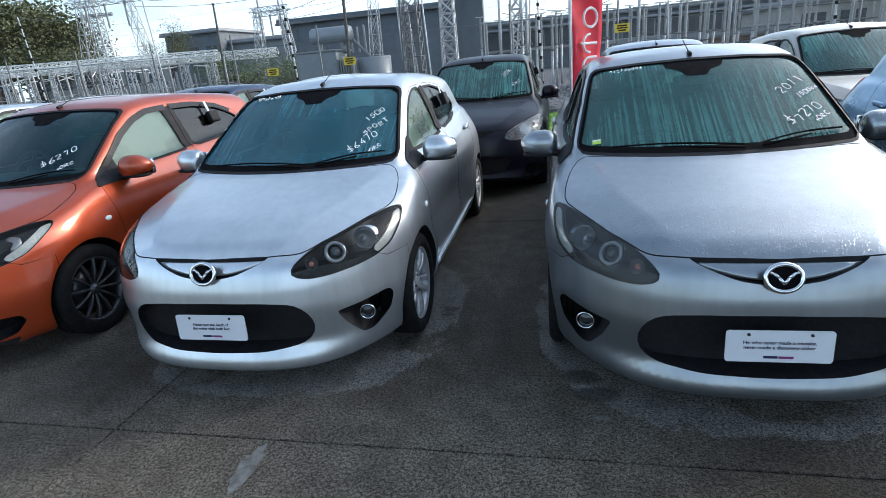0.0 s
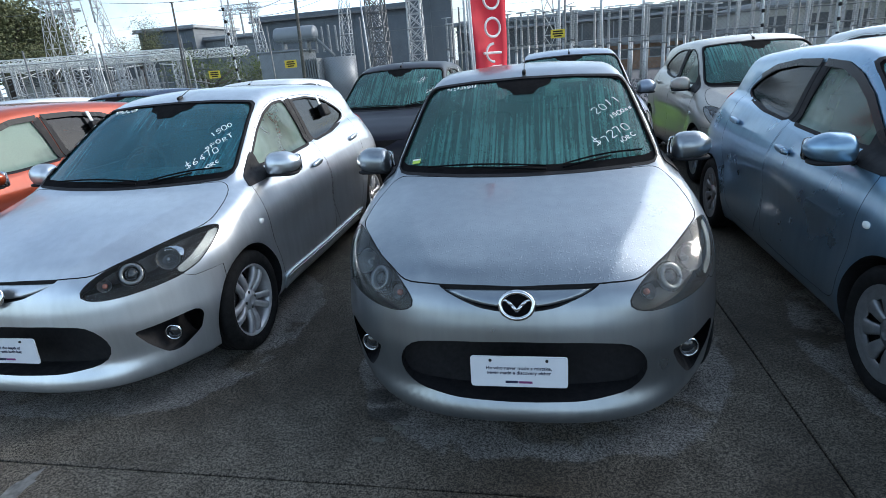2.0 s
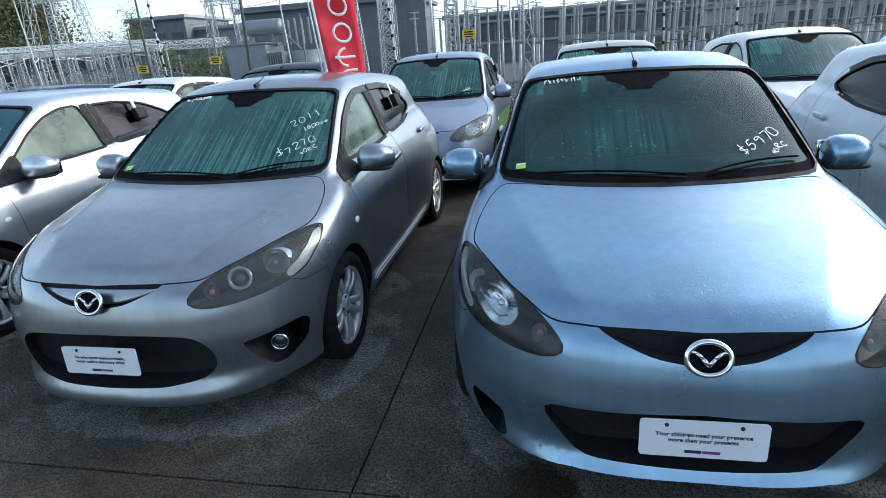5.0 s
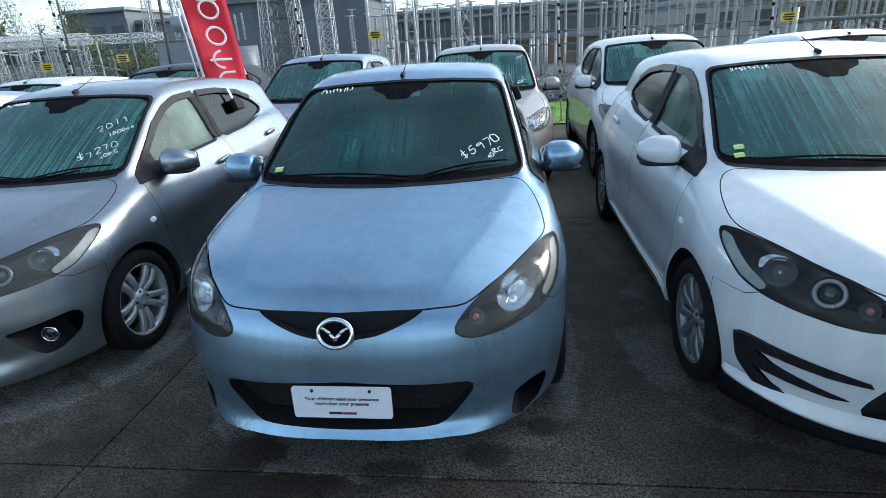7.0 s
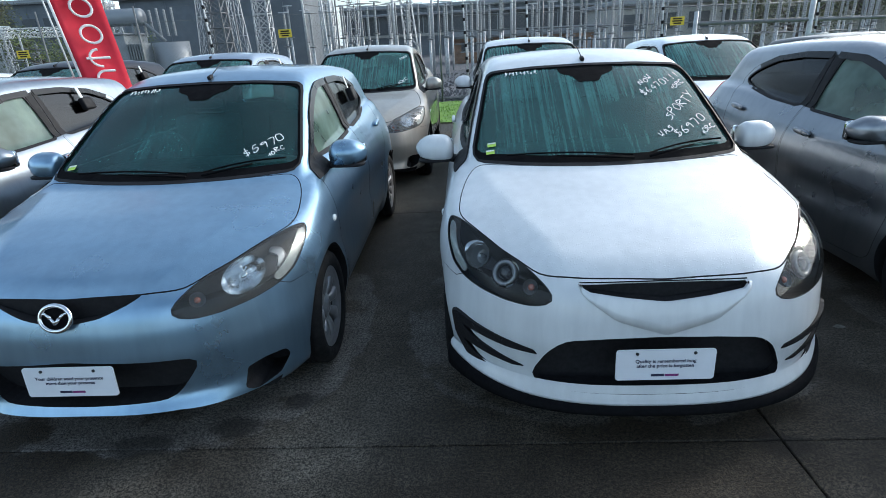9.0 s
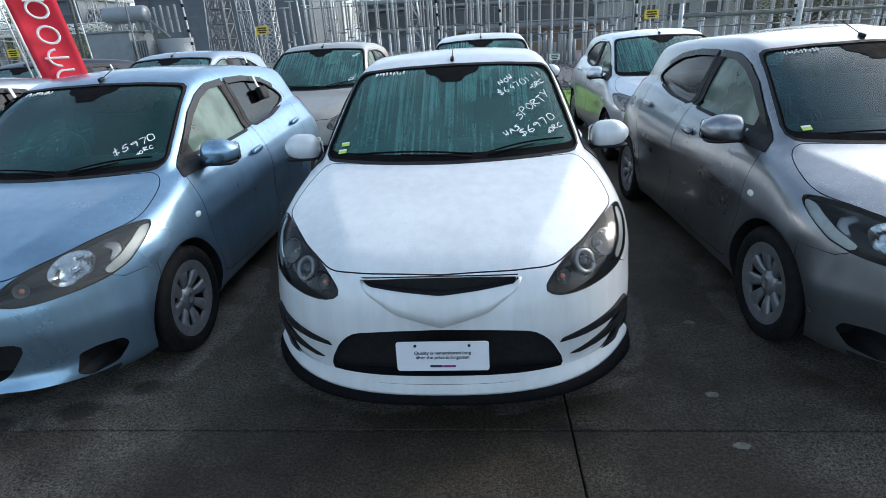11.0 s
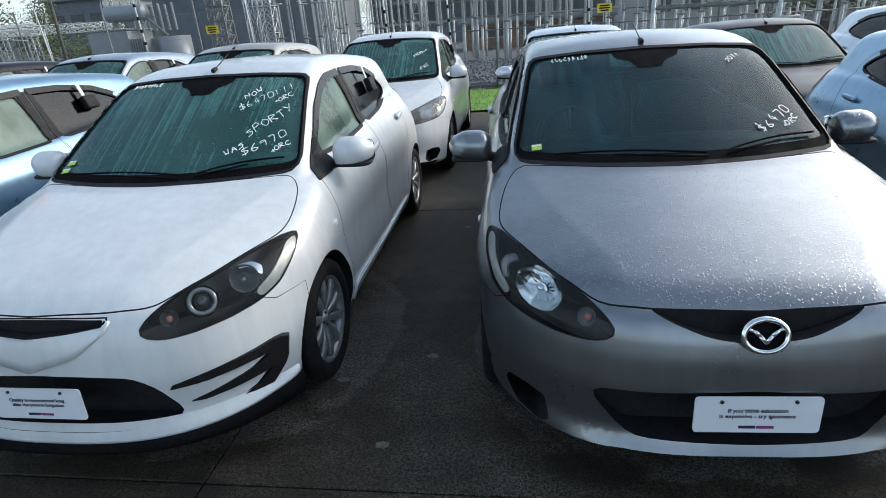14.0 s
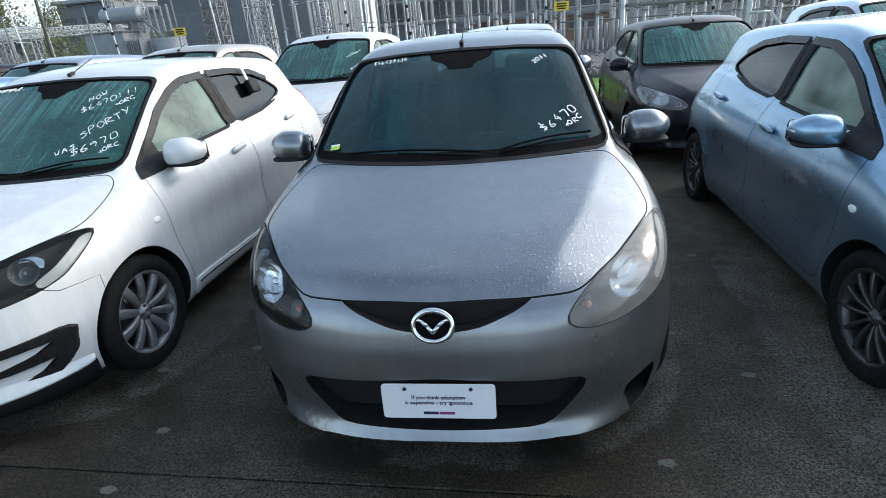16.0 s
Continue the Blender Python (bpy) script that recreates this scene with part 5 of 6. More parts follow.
def hatchback(x, y, paint, label, bumper="plain", wheels="cover", shields=True, motto="", scrawl=(), clip=True, lamps="bowl", stickers=(), size=(1, 1, 1), turn=0.0, group="cars in the front row", fine=True, skirt=False, air="fog", codes=False, lens=("clear", "clear")):
    g, P = GEO, PAINTS[paint]
    car = thing("hatchback_car", pose(x, y, 0, 0, 0, turn) @ Matrix.Diagonal((*size, 1)), label, "car", group)
    skin_part("body", "body", P, car)
    skin_part("hood", "hood", P, car)
    nose = skin_part("front_bumper", "bumper_"+bumper, P, car)
    skinned("upper_grille", g["slats_top"], M_GRILLE, nose, "black plastic grille slats")
    if bumper == "sport":
        skinned("grille_bar", g["bar"], P, nose)
    if bumper != "kit":
        b = skinned("badge", g["badge"], M_CHROME, nose, "chrome oval ring badge")
        b.matrix_basis = pose(0, .016, .658, -16)
        skinned("badge_backing", g["badge_back"], M_GRILLE, nose).matrix_basis = pose(0, .022, .656, -16)
    if bumper == "kit":
        skinned("chin_panel", g["chin"], P, nose)
        for key in ("fins_a", "fins_b"):
            skin_part("corner_fin", key, M_TRIM, nose, "gloss black three-fingered corner piece")
        skinned("beak_panel", g["beak"], P, nose)
        skinned("splitter", g["lip"], M_GRILLE, nose, "matt black front splitter")
    for s in (1, -1):
        pick = (lambda me: me) if s > 0 else other
        for name, key, cup in (("front_door", "front_door", 0), ("rear_door", "rear_door", 1)):
            d = skin_part(name, key+("_a" if s > 0 else "_b"), P, car)
            if fine:
                skinned("handle_recess", pick(g["cup"][cup]), M_TRIM if paint in ("black", "navy") else P, d)
            skinned("door_handle", pick(g["handle"][cup]), P, d)
            skinned("side_window", pick(g["pane1" if cup == 0 else "pane2"]), M_SIDEGLASS if cup == 0 else M_PRIVACY, d, "misted side window glass")
            skinned("window_seal", pick(g["seal1" if cup == 0 else "seal2"]), M_BLACK, d)
            skinned("pillar_trim", pick(g["pillar" if cup == 0 else "pillar2"]), M_BLACK, d)
            if shields:
                skinned("rain_shield", pick(g["shield1" if cup == 0 else "shield2"]), M_SHIELD, d, "smoked acrylic rain shield")
            if cup == 0:
                skinned("mirror_mount", pick(g["sail"]), M_BLACK, d)
        mir = skinned("wing_mirror", pick(g["mirror"][0]), P, car)
        for me, mt, nm in ((g["mirror"][1], M_BLACK, "mirror_base"), (g["mirror"][2], M_BLACK, "mirror_foot"), (g["mirror"][3], M_CHROME, "mirror_glass")):
            skinned(nm, pick(me), mt, mir)
        lamp = skinned("headlight", pick(g["lens"]), M_LENS[lens[0 if s < 0 else 1]], car, "headlight under a clear to pale lens, scattered light put into its haze")
        lamp.visible_shadow = False
        skinned("lens_rim", pick(g["lamp_rim"]), M_BLACK, lamp)
        if lamps == "bowl":
            inner = (("reflector", "bowl_big", M_REFLECT), ("reflector_brow", "brow", M_CAP), ("indicator_reflector", "bowl_turn", M_CAP), ("indicator", "amber", M_AMBER), ("lamp_side_strip", "lamp_wing", M_SIDESTRIP))
        else:
            inner = (("reflector", "bowl_far", M_LAMPRING), ("projector", "projector", M_BALLGLASS), ("projector_ring", "hoop", M_LAMPRING), ("reflector_brow", "arc", M_REFLECT), ("projector_reflector", "bowl_near", M_REFLECT),
                     ("indicator_reflector", "bowl_turn", M_LAMPRING), ("indicator", "amber", M_AMBER), ("lamp_side_strip", "lamp_wing", M_SIDESTRIP))
        for nm, key, mt in inner:
            skinned(nm, pick(g[key]), mt, lamp)
        if bumper == "sport":
            skinned("fog_lamp", pick(g["fog_lens"]), M_BALLGLASS, nose)
            skinned("fog_lamp_ring", pick(g["fog_ring"]), M_CHROME, nose)
        skinned("side_repeater", pick(g["repeater"]), M_LABEL, car, "small pale side indicator")
        skinned("tail_light", pick(g["tail"]), M_RED, car, "red tail light")
        if skirt:
            skinned("side_skirt", pick(g["skirt"]), P, car)
            skinned("skirt_line", pick(g["skirt_line"]), M_CHROME, car)
        for yw in (.785, 3.275):
            rim, spokes, hub_cap, bolts = g["rim_"+wheels]
            metal = {"cover": M_CAP, "ten": M_CAP, "mesh": M_DARKALLOY}.get(wheels, M_ALLOY)
            w = skinned("wheel", rim, metal, car)
            for k in range(RIMS[wheels][0]):
                for sp in spokes:
                    skinned("spoke", sp, metal, w).matrix_basis = pose(0, 0, 0, 360*k/RIMS[wheels][0])
            skinned("hub_cap", hub_cap, metal, w)
            for b in bolts:
                skinned("wheel_bolt", b, M_LAMPBOX, w)
            w.matrix_basis = pose(s*.745, yw, .29, 17*s+yw*40, 0, 0 if s > 0 else 180)
            skinned("tyre", g["tyre"], M_RUBBER, w, "black rubber tyre")
            # behind a cover no brake is built: a black disc stands for the shade
            skinned("brake_disc", g["backing"] if wheels == "cover" else g["brake"], M_BLACK if wheels == "cover" else M_DARKALLOY, w)
    ws = skinned("windshield", g["windshield"], M_WS[air], car, "tinted windshield with running condensation, skylight painted into its haze")
    skinned("sensor_patch", g["sensor"], M_GRILLE, ws, "dark dotted patch behind the cabin mirror")
    skinned("windshield_edge", g["frit"], M_GRILLE, ws)
    skinned("windshield_seal", g["ws_seal"], M_BLACK, ws)
    skinned("rear_window", g["back_pane"], M_REARGLASS, car)
    for k in ("wiper_a", "wiper_b"):
        blade = skinned("wiper", g[k][0], M_GRILLE, car)
        skinned("wiper_arm", g[k][1], M_GRILLE, blade)
    skinned("antenna", g["antenna"], M_BLACK, car)
    skinned("dashboard", g["dash"], M_DASH, car)
    skinned("steering_wheel", g["wheel"], M_DASH, car)
    skinned("cabin_mirror", g["cabin_mirror"], M_DASH, car)
    for k in ("seat_a", "seat_b", "bench"):
        skinned("seat", g[k], M_SEAT, car)
    if clip:
        c = skinned("hanging_box", g["clip_box"], M_BLACK, car, "small black box hung on the rear side window")
        skinned("strap", g["clip_strap"], M_LABEL, c, "white strap")
    for sx, sz, w, h in stickers:
        p = on_skin([(sx, sz)], "front", .003)[0]
        n = Vector(grad(p[None])[0])
        right = (Vector((1, 0, 0))-n*n.x).normalized()
        m = Matrix.Translation(p) @ Matrix((right, n.cross(right), n)).transposed().to_4x4()
        st = part("sticker", box(w, h, .001), M_STICK, car, "pale green paper label", False, m)
        part("sticker_band", box(w*.9, h*.30, .001, (0, h*.30, .0011)), M_LABEL, st, "", False)
    if codes:
        # a short stock code in white marker along the top edge, too small to read
        rnd = random.Random(int(x*100)+900)
        me = bmesh.new()
        for k in range(9):
            cx, cz = -.46+k*.021, 1.348+k*.0012
            for _ in range(3):
                a, b = (cx+rnd.uniform(-.008, .008), cz+rnd.uniform(-.009, .009)), (cx+rnd.uniform(-.008, .008), cz+rnd.uniform(-.009, .009))
                pa = on_skin([a, b], "front", .0015)
                rod(pa[0], pa[1], .0026, 5, bm=me)
        part("marker_code", bm_mesh(me, "code"), M_CHALK, car, "short white marker code along the glass edge", False)
    for text, nx, nz, sz, tn in scrawl:
        note(car, text, nx, nz, sz, tn)
    if motto is not None and motto != "":
        pl = skinned("name_plate", g["plate"], M_PLATE, car, "white plastic plate with a printed motto")
        pl.matrix_basis = pose(0, -.014, .398, -3)
        part("lettering", writing(motto, .0195, M_INK, .014), M_INK, pl, "", False, pose(0, -.0042, .006, 90))
        for b in g["bolts"]:
            skinned("bolt", b, M_LAMPBOX, pl)
        for b, mt in zip(g["bars"], (M_INK, M_PURPLE)):
            skinned("print_bar", b, mt, pl)
    return car


# ---- ground ----
M_SLAB = concrete("damp_concrete", (0.112, 0.101, 0.083), (0.032, 0.0258, 0.0180))
M_SOIL = plain("joint_filler", (0.02, 0.019, 0.018), 0.9, 0, 0.3, 20, 0.3)
M_GRASS = plain("grass", (0.13, 0.26, 0.03), 0.8, 0, 0.45, 9, 0.4)
M_GRAVEL = plain("grey_gravel", (0.10, 0.10, 0.11), 0.9, 0, 0.6, 14, 0.8)
M_GALV = plain("galvanised_steel", (0.46, 0.48, 0.49), 0.5, 0.35, 0.2, 8, 0.05)
M_STEELDARK = plain("weathered_steel", (0.16, 0.165, 0.17), 0.55, 0.4, 0.25, 8, 0.05)
M_WALLGREY = plain("grey_cladding", (0.125, 0.145, 0.165), 0.7, 0, 0.12, 1.5, 0.05)
M_WALLDARK = plain("dark_windows_band", (0.045, 0.055, 0.065), 0.35, 0, 0.25, 1.0, 0.02)
M_ROOFPALE = plain("pale_metal_roof", (0.25, 0.27, 0.29), 0.45, 0.2, 0.08, 1.0, 0.03)
M_CREAM = plain("cream_board", (0.36, 0.36, 0.33), 0.7, 0, 0.1, 2, 0.03)
M_BRICK = plain("brown_brick", (0.22, 0.13, 0.085), 0.85, 0, 0.3, 4, 0.2)
M_TANK = plain("grey_tank_paint", (0.20, 0.22, 0.235), 0.5, 0.1, 0.12, 4, 0.05)
M_PORC = plain("porcelain_grey", (0.30, 0.31, 0.31), 0.5, 0, 0.15, 10, 0.03)
M_WHITESTEEL = plain("white_painted_steel", (0.80, 0.80, 0.76), 0.6, 0, 0.15, 10, 0.03)
M_WOOD = plain("pole_timber", (0.085, 0.082, 0.078), 0.85, 0, 0.3, 12, 0.3)
M_LEAF = plain("dark_foliage", (0.085, 0.095, 0.040), 0.7, 0, 0.5, 3, 0.1)
M_LEAF2 = plain("light_foliage", (0.10, 0.13, 0.03), 0.7, 0, 0.5, 3, 0.1)
M_BARK = plain("bark", (0.07, 0.055, 0.045), 0.9, 0, 0.3, 12, 0.4)
M_FLAG = plain("red_flag_cloth", (0.62, 0.02, 0.045), 0.7, 0, 0.1, 6, 0.1)
M_WHITE = plain("white_print", (0.8, 0.8, 0.8), 0.7, 0, 0.05, 6, 0)
M_PAINTMARK = plain("worn_road_paint", (0.15, 0.148, 0.14), 0.8, 0, 0.5, 25, 0.3)
M_LEAFDRY = plain("dry_leaf", (0.13, 0.125, 0.105), 0.8, 0, 0.3, 40, 0)


def sheet(name, x0, x1, y0, y1, z, mat, label, category, nx=1, ny=1, wob=0.0):
    v = [(x0+(x1-x0)*i/nx, y0+(y1-y0)*j/ny, z+(wob*noise.noise((i*.7, j*.7, 3)) if wob else 0)) for j in range(ny+1) for i in range(nx+1)]
    f = [(j*(nx+1)+i, j*(nx+1)+i+1, (j+1)*(nx+1)+i+1, (j+1)*(nx+1)+i) for j in range(ny) for i in range(nx)]
    ob = new(name, mesh_from(name, v, f, [mat]))
    return tagged(ob, label, category, kind="structure")


sheet("ground", -2500, 2500, -2500, 2500, -.06, M_SOIL, "dark bare ground under the paving and beyond", "ground")
pavement = tagged(new("pavement", mesh_from("pavement", [(-24, -13, -.05), (28, -13, -.05), (28, 8.9, -.05), (-24, 8.9, -.05)], [(0, 1, 2, 3)], [M_SOIL])),
                  "damp grey concrete yard paving in large slabs", "pavement", kind="structure")
sheet("grass_strip", -60, 60, 8.9, 12.7, .03, M_GRASS, "bright green mown grass verge behind the parked cars", "grass", 60, 6, .05)
sheet("gravel_yard", -120, 120, 12.7, 70, .05, M_GRAVEL, "grey gravel yard of the electrical substation", "gravel", 60, 20, .10)


def blades():
    """Grass blades on the verge, all in one mesh."""
    rnd = random.Random(5)
    v, f = [], []
    for _ in range(16000):
        x, y = rnd.uniform(-9, 13), rnd.uniform(8.92, 12.6)
        a, h, w = rnd.uniform(0, 6.28), rnd.uniform(.03, .075), rnd.uniform(.004, .008)
        dx, dy = math.cos(a)*w, math.sin(a)*w
        k = len(v)
        v += [(x-dx, y-dy, .03), (x+dx, y+dy, .03), (x+rnd.uniform(-.03, .03), y+rnd.uniform(-.03, .03), .03+h)]
        f.append((k, k+1, k+2))
    return mesh_from("blades", v, f, [M_GRASS], False)


tagged(new("grass_blades", blades()), "short green grass blades on the verge", "grass", kind="stuff")


def pebbles():
    rnd = random.Random(6)
    v, f = [], []
    for _ in range(7000):
        x, y, r = rnd.uniform(-6, 15), 12.8+12*rnd.random()**2, rnd.uniform(.02, .06)
        k = len(v)
        v += [(x-r, y-r*.6, .04), (x+r, y-r*.7, .04), (x+r*.2, y+r, .04), (x+rnd.uniform(-.3, .3)*r, y, .05+r*1.2)]
        f += [(k, k+1, k+3), (k+1, k+2, k+3), (k+2, k, k+3)]
    return mesh_from("pebbles", v, f, [M_GRAVEL], False)


tagged(new("loose_gravel", pebbles()), "loose grey stones of the gravel yard", "gravel", kind="stuff")


# ---- the parked cars ----
ST = ((-.575, 1.012, .045, .035),)
hatchback(-4.55, -.09, "orange", "copper orange metallic hatchback with black rain shields and black wheels", "plain", "mesh", True, "", [("$6270", .36, 1.10, .085, 20), ("+ORC", .45, 1.045, .055, 20)], True, "bowl", air="clear")
hatchback(-2.40, .0, "silver", "bright silver hatchback with sport bumper, fog lamps and twin-spoke wheels", "sport", "vee", False,
          "Never test the depth of\nthe water with both feet", [("1500", .425, 1.215, .066, 20), ("SPORT", .450, 1.150, .066, 20), ("$6470", .395, 1.075, .075, 20), ("+ORC", .475, 1.035, .050, 20)], True, "projector", skirt=True, air="teal_sheen", codes=True)
hatchback(-.006, -.068, "grey", "grey-silver hatchback with sport bumper and drops of rain on its hood", "sport", "vee", True,
          "He who never made a mistake,\nnever made a discovery either", [("2011", .41, 1.225, .085, 14), ("1500cc", .485, 1.185, .045, 10), ("$7270", .42, 1.090, .080, 14), ("+ORC", .495, 1.070, .052, 16)], True, "projector", ST, skirt=True, air="fog", codes=True, lens=("dull", "dull"))
hatchback(2.317, -.338, "blue", "ice blue metallic hatchback with plain bumper and steel wheel covers", "plain", "cover", True,
          "Your children need your presence\nmore than your presents", [("$5970", .425, 1.078, .080, 14), ("+ORC", .49, 1.050, .048, 16)], True, "bowl", ST, air="mist", codes=True, lens=("dull", "dull"))
# chrome skirt line here stands in for the highlight on the skirt's crease
hatchback(4.585, -.31, "white", "white hatchback with black splitter, finned bumper corners and ten-spoke wheels", "kit", "ten", True,
          "Quality is remembered long\nafter the price is forgotten", [("NOW", .275, 1.295, .06, 10), ("$6470!!!", .355, 1.275, .066, 10), ("+ORC", .445, 1.262, .05, 12), ("SPORTY", .418, 1.168, .08, 20), ("WAS", .29, 1.065, .06, 10), ("$6970", .425, 1.085, .085, 12), ("+ORC", .515, 1.060, .05, 12)], True, "projector",
          ((-.575, 1.03, .045, .03), (-.585, 1.0, .045, .03)), skirt=True, air="fog", codes=True)
# right lens paler than the left: sunlight scattered in it, painted as haze
hatchback(7.02, -.285, "graphite", "warm grey metallic hatchback with plain bumper and many raindrops", "plain", "cover", True,
          "If you think education\nis expensive - try ignorance", [("$6470", .42, 1.078, .075, 16), ("+ORC", .485, 1.060, .048, 16), ("2011", .36, 1.318, .04, 10)], True, "bowl", ST, turn=1.6, air="clear", codes=True, lens=("clear", "pale"), size=(1.015, 1, 1))
hatchback(9.49, -.33, "blue", "pale blue hatchback with black rain shields and dark multi-spoke wheels", "plain", "mesh", True, "", (), False, "bowl", size=(1, 1, .95))

BACK = "cars in the back row"
T = (1.0, 1.05, 1.055)
hatchback(-1.75, 3.80, "black", "black family hatchback with misted glass and white price writing", "plain", "cover", False, "", [("35K", .30, 1.24, .10, 24), ("+ORC", .42, 1.12, .07, 20)], True, "bowl", size=T, group=BACK, fine=False, lens=("pale", "pale"))
hatchback(.45, 3.80, "steel", "steel blue-grey family hatchback with clear headlights", "plain", "ten", False, "", [("35K", .42, 1.04, .07, 15)], True, "bowl", size=T, group=BACK, fine=False, lens=("pale", "pale"))
hatchback(2.60, 3.80, "beige", "pale beige family hatchback with misted windows", "plain", "cover", False, "", [("2009", .45, 1.30, .05, 15), ("+ORC", .46, 1.05, .07, 15)], False, "bowl", size=T, group=BACK, fine=False, lens=("pale", "pale"))
hatchback(4.75, 3.80, "white", "white family hatchback with writing on its glass", "plain", "cover", False, "", [("1500cc", .38, 1.22, .06, 15), ("+ORC", .44, 1.08, .07, 15)], True, "bowl", size=T, group=BACK, fine=False, lens=("pale", "pale"))
hatchback(7.08, 3.90, "silver", "silver hatchback with misted windshield in the back row", "plain", "cover", False, "", (), False, "bowl", size=(1.0, 1.03, 1.0), group=BACK, fine=False, lens=("pale", "pale"))
hatchback(9.26, 3.85, "black", "black compact car with streaked condensation on its windshield", "plain", "cover", False, "", (), False, "bowl", size=(1.0, 1.0, .95), group=BACK, fine=False, lens=("pale", "pale"))
hatchback(-3.95, 3.80, "white", "white hatchback in the back row with rain shields", "plain", "cover", True, "", (), True, "bowl", group=BACK, fine=False, lens=("pale", "pale"))
hatchback(-6.15, 3.90, "navy", "navy blue hatchback in the back row", "plain", "cover", True, "", (), True, "bowl", group=BACK, fine=False, lens=("pale", "pale"))
hatchback(-8.40, 3.90, "white", "white hatchback far along the back row", "plain", "cover", True, "", (), False, "bowl", group=BACK, fine=False, lens=("pale", "pale"))
hatchback(-10.6, 3.90, "silver", "silver hatchback at the far end of the back row", "plain", "cover", True, "", (), False, "bowl", group=BACK, fine=False, lens=("pale", "pale"))
hatchback(11.6, 3.90, "silver", "silver hatchback at the near end of the back row", "plain", "cover", True, "", (), False, "bowl", group=BACK, fine=False, lens=("pale", "pale"))


# ---- fence and flag ----
def fence():
    fe = thing("chain_link_fence", pose(0, 12.7, 0), "grey galvanised chain-link fence with pipe posts round the substation", "fence", kind="structure")
    post = bm_mesh(rod((0, 0, 0), (0, 0, 2.75), .022, 10), "post")
    for i in range(-14, 16):
        skinned("post", post, M_STEELDARK, fe).matrix_basis = pose(i*2.6+.7, 0, 0)
    for z, r in ((.12, .014), (2.35, .006)):
        part("rail", rod((-37, 0, z), (41, 0, z), r, 8), M_STEELDARK, fe)
    v, f = [], []
    h, step = 2.25, .095
    for s in (1, -1):
        x = -13.0
        while x < 18:
            a, b = Vector((x, 0, .1)), Vector((x+s*h, 0, .1+h))
            k, r = len(v), .0014
            for p in (a, b):
                v += [(p.x-r, p.y, p.z+r*s), (p.x+r, p.y, p.z-r*s), (p.x, p.y-r*1.6, p.z)]
            f += [(k, k+1, k+4, k+3), (k+1, k+2, k+5, k+4), (k+2, k, k+3, k+5)]
            x += step
    part("wire_mesh", mesh_from("wire", v, f, [M_STEELDARK], False), M_STEELDARK, fe)
    return fe


fence()


def guard_fence():
    """Slim poles with black-striped insulators that carry warning wires along the verge."""
    gf = thing("electric_fence", pose(0, 9.15, 0), "slim grey poles with striped black insulators and thin warning wires", "fence", kind="structure")
    for k in range(11):
        part("wire", rod((-22, 0, .5+k*.24), (24, 0, .5+k*.24), .0013, 4), M_STEELDARK, gf)
    pole = bm_mesh(rod((0, 0, 0), (0, 0, 3.3), .017, 10, .013), "pole")
    ins = bm_mesh(lathe([(.0, -.03), (.022, -.03), (.032, -.012), (.024, .0), (.032, .014), (.022, .03), (.0, .03)], 12, "z"), "insulator")
    for i, x in enumerate((-19.4, -16.0, -12.6, -9.3, -6.1, -3.2, -1.0, 1.3, 4.0, 5.2, 7.75, 10.6, 13.6, 17.0, 20.5)):
        p = skinned("pole", pole, M_GALV, gf)
        p.matrix_basis = pose(x, 0, 0, 0, -2.5)
        if i % 2 == 0 or x > 3:
            for j in range(12):
                skinned("insulator", ins, M_BLACK, p).matrix_basis = pose(0, 0, .5+j*.235)
    return gf


guard_fence()


def warning_sign(x, y, z, mat=M_YELLOW, label="small yellow warning plate on the fence"):
    s = thing("warning_sign", pose(x, y, z), label, "sign", "warning signs")
    part("plate", box(.26, .006, .15, (0, 0, 0), .002, 1), mat, s, "", False)
    for k, w in ((.04, .17), (.0, .19), (-.04, .14)):
        part("print_bar", box(w, .002, .024, (0, -.005, k)), M_BLACK if mat is M_YELLOW else M_INK, s, "", False)


for sx, sz in ((.42, 1.83), (7.95, 1.68), (-4.95, 1.70), (-6.7, 1.62), (10.7, 1.22)):
    warning_sign(sx, 9.1445, sz)
warning_sign(6.6, 12.674, .85, M_LABEL, "white notice plate on the chain-link fence")


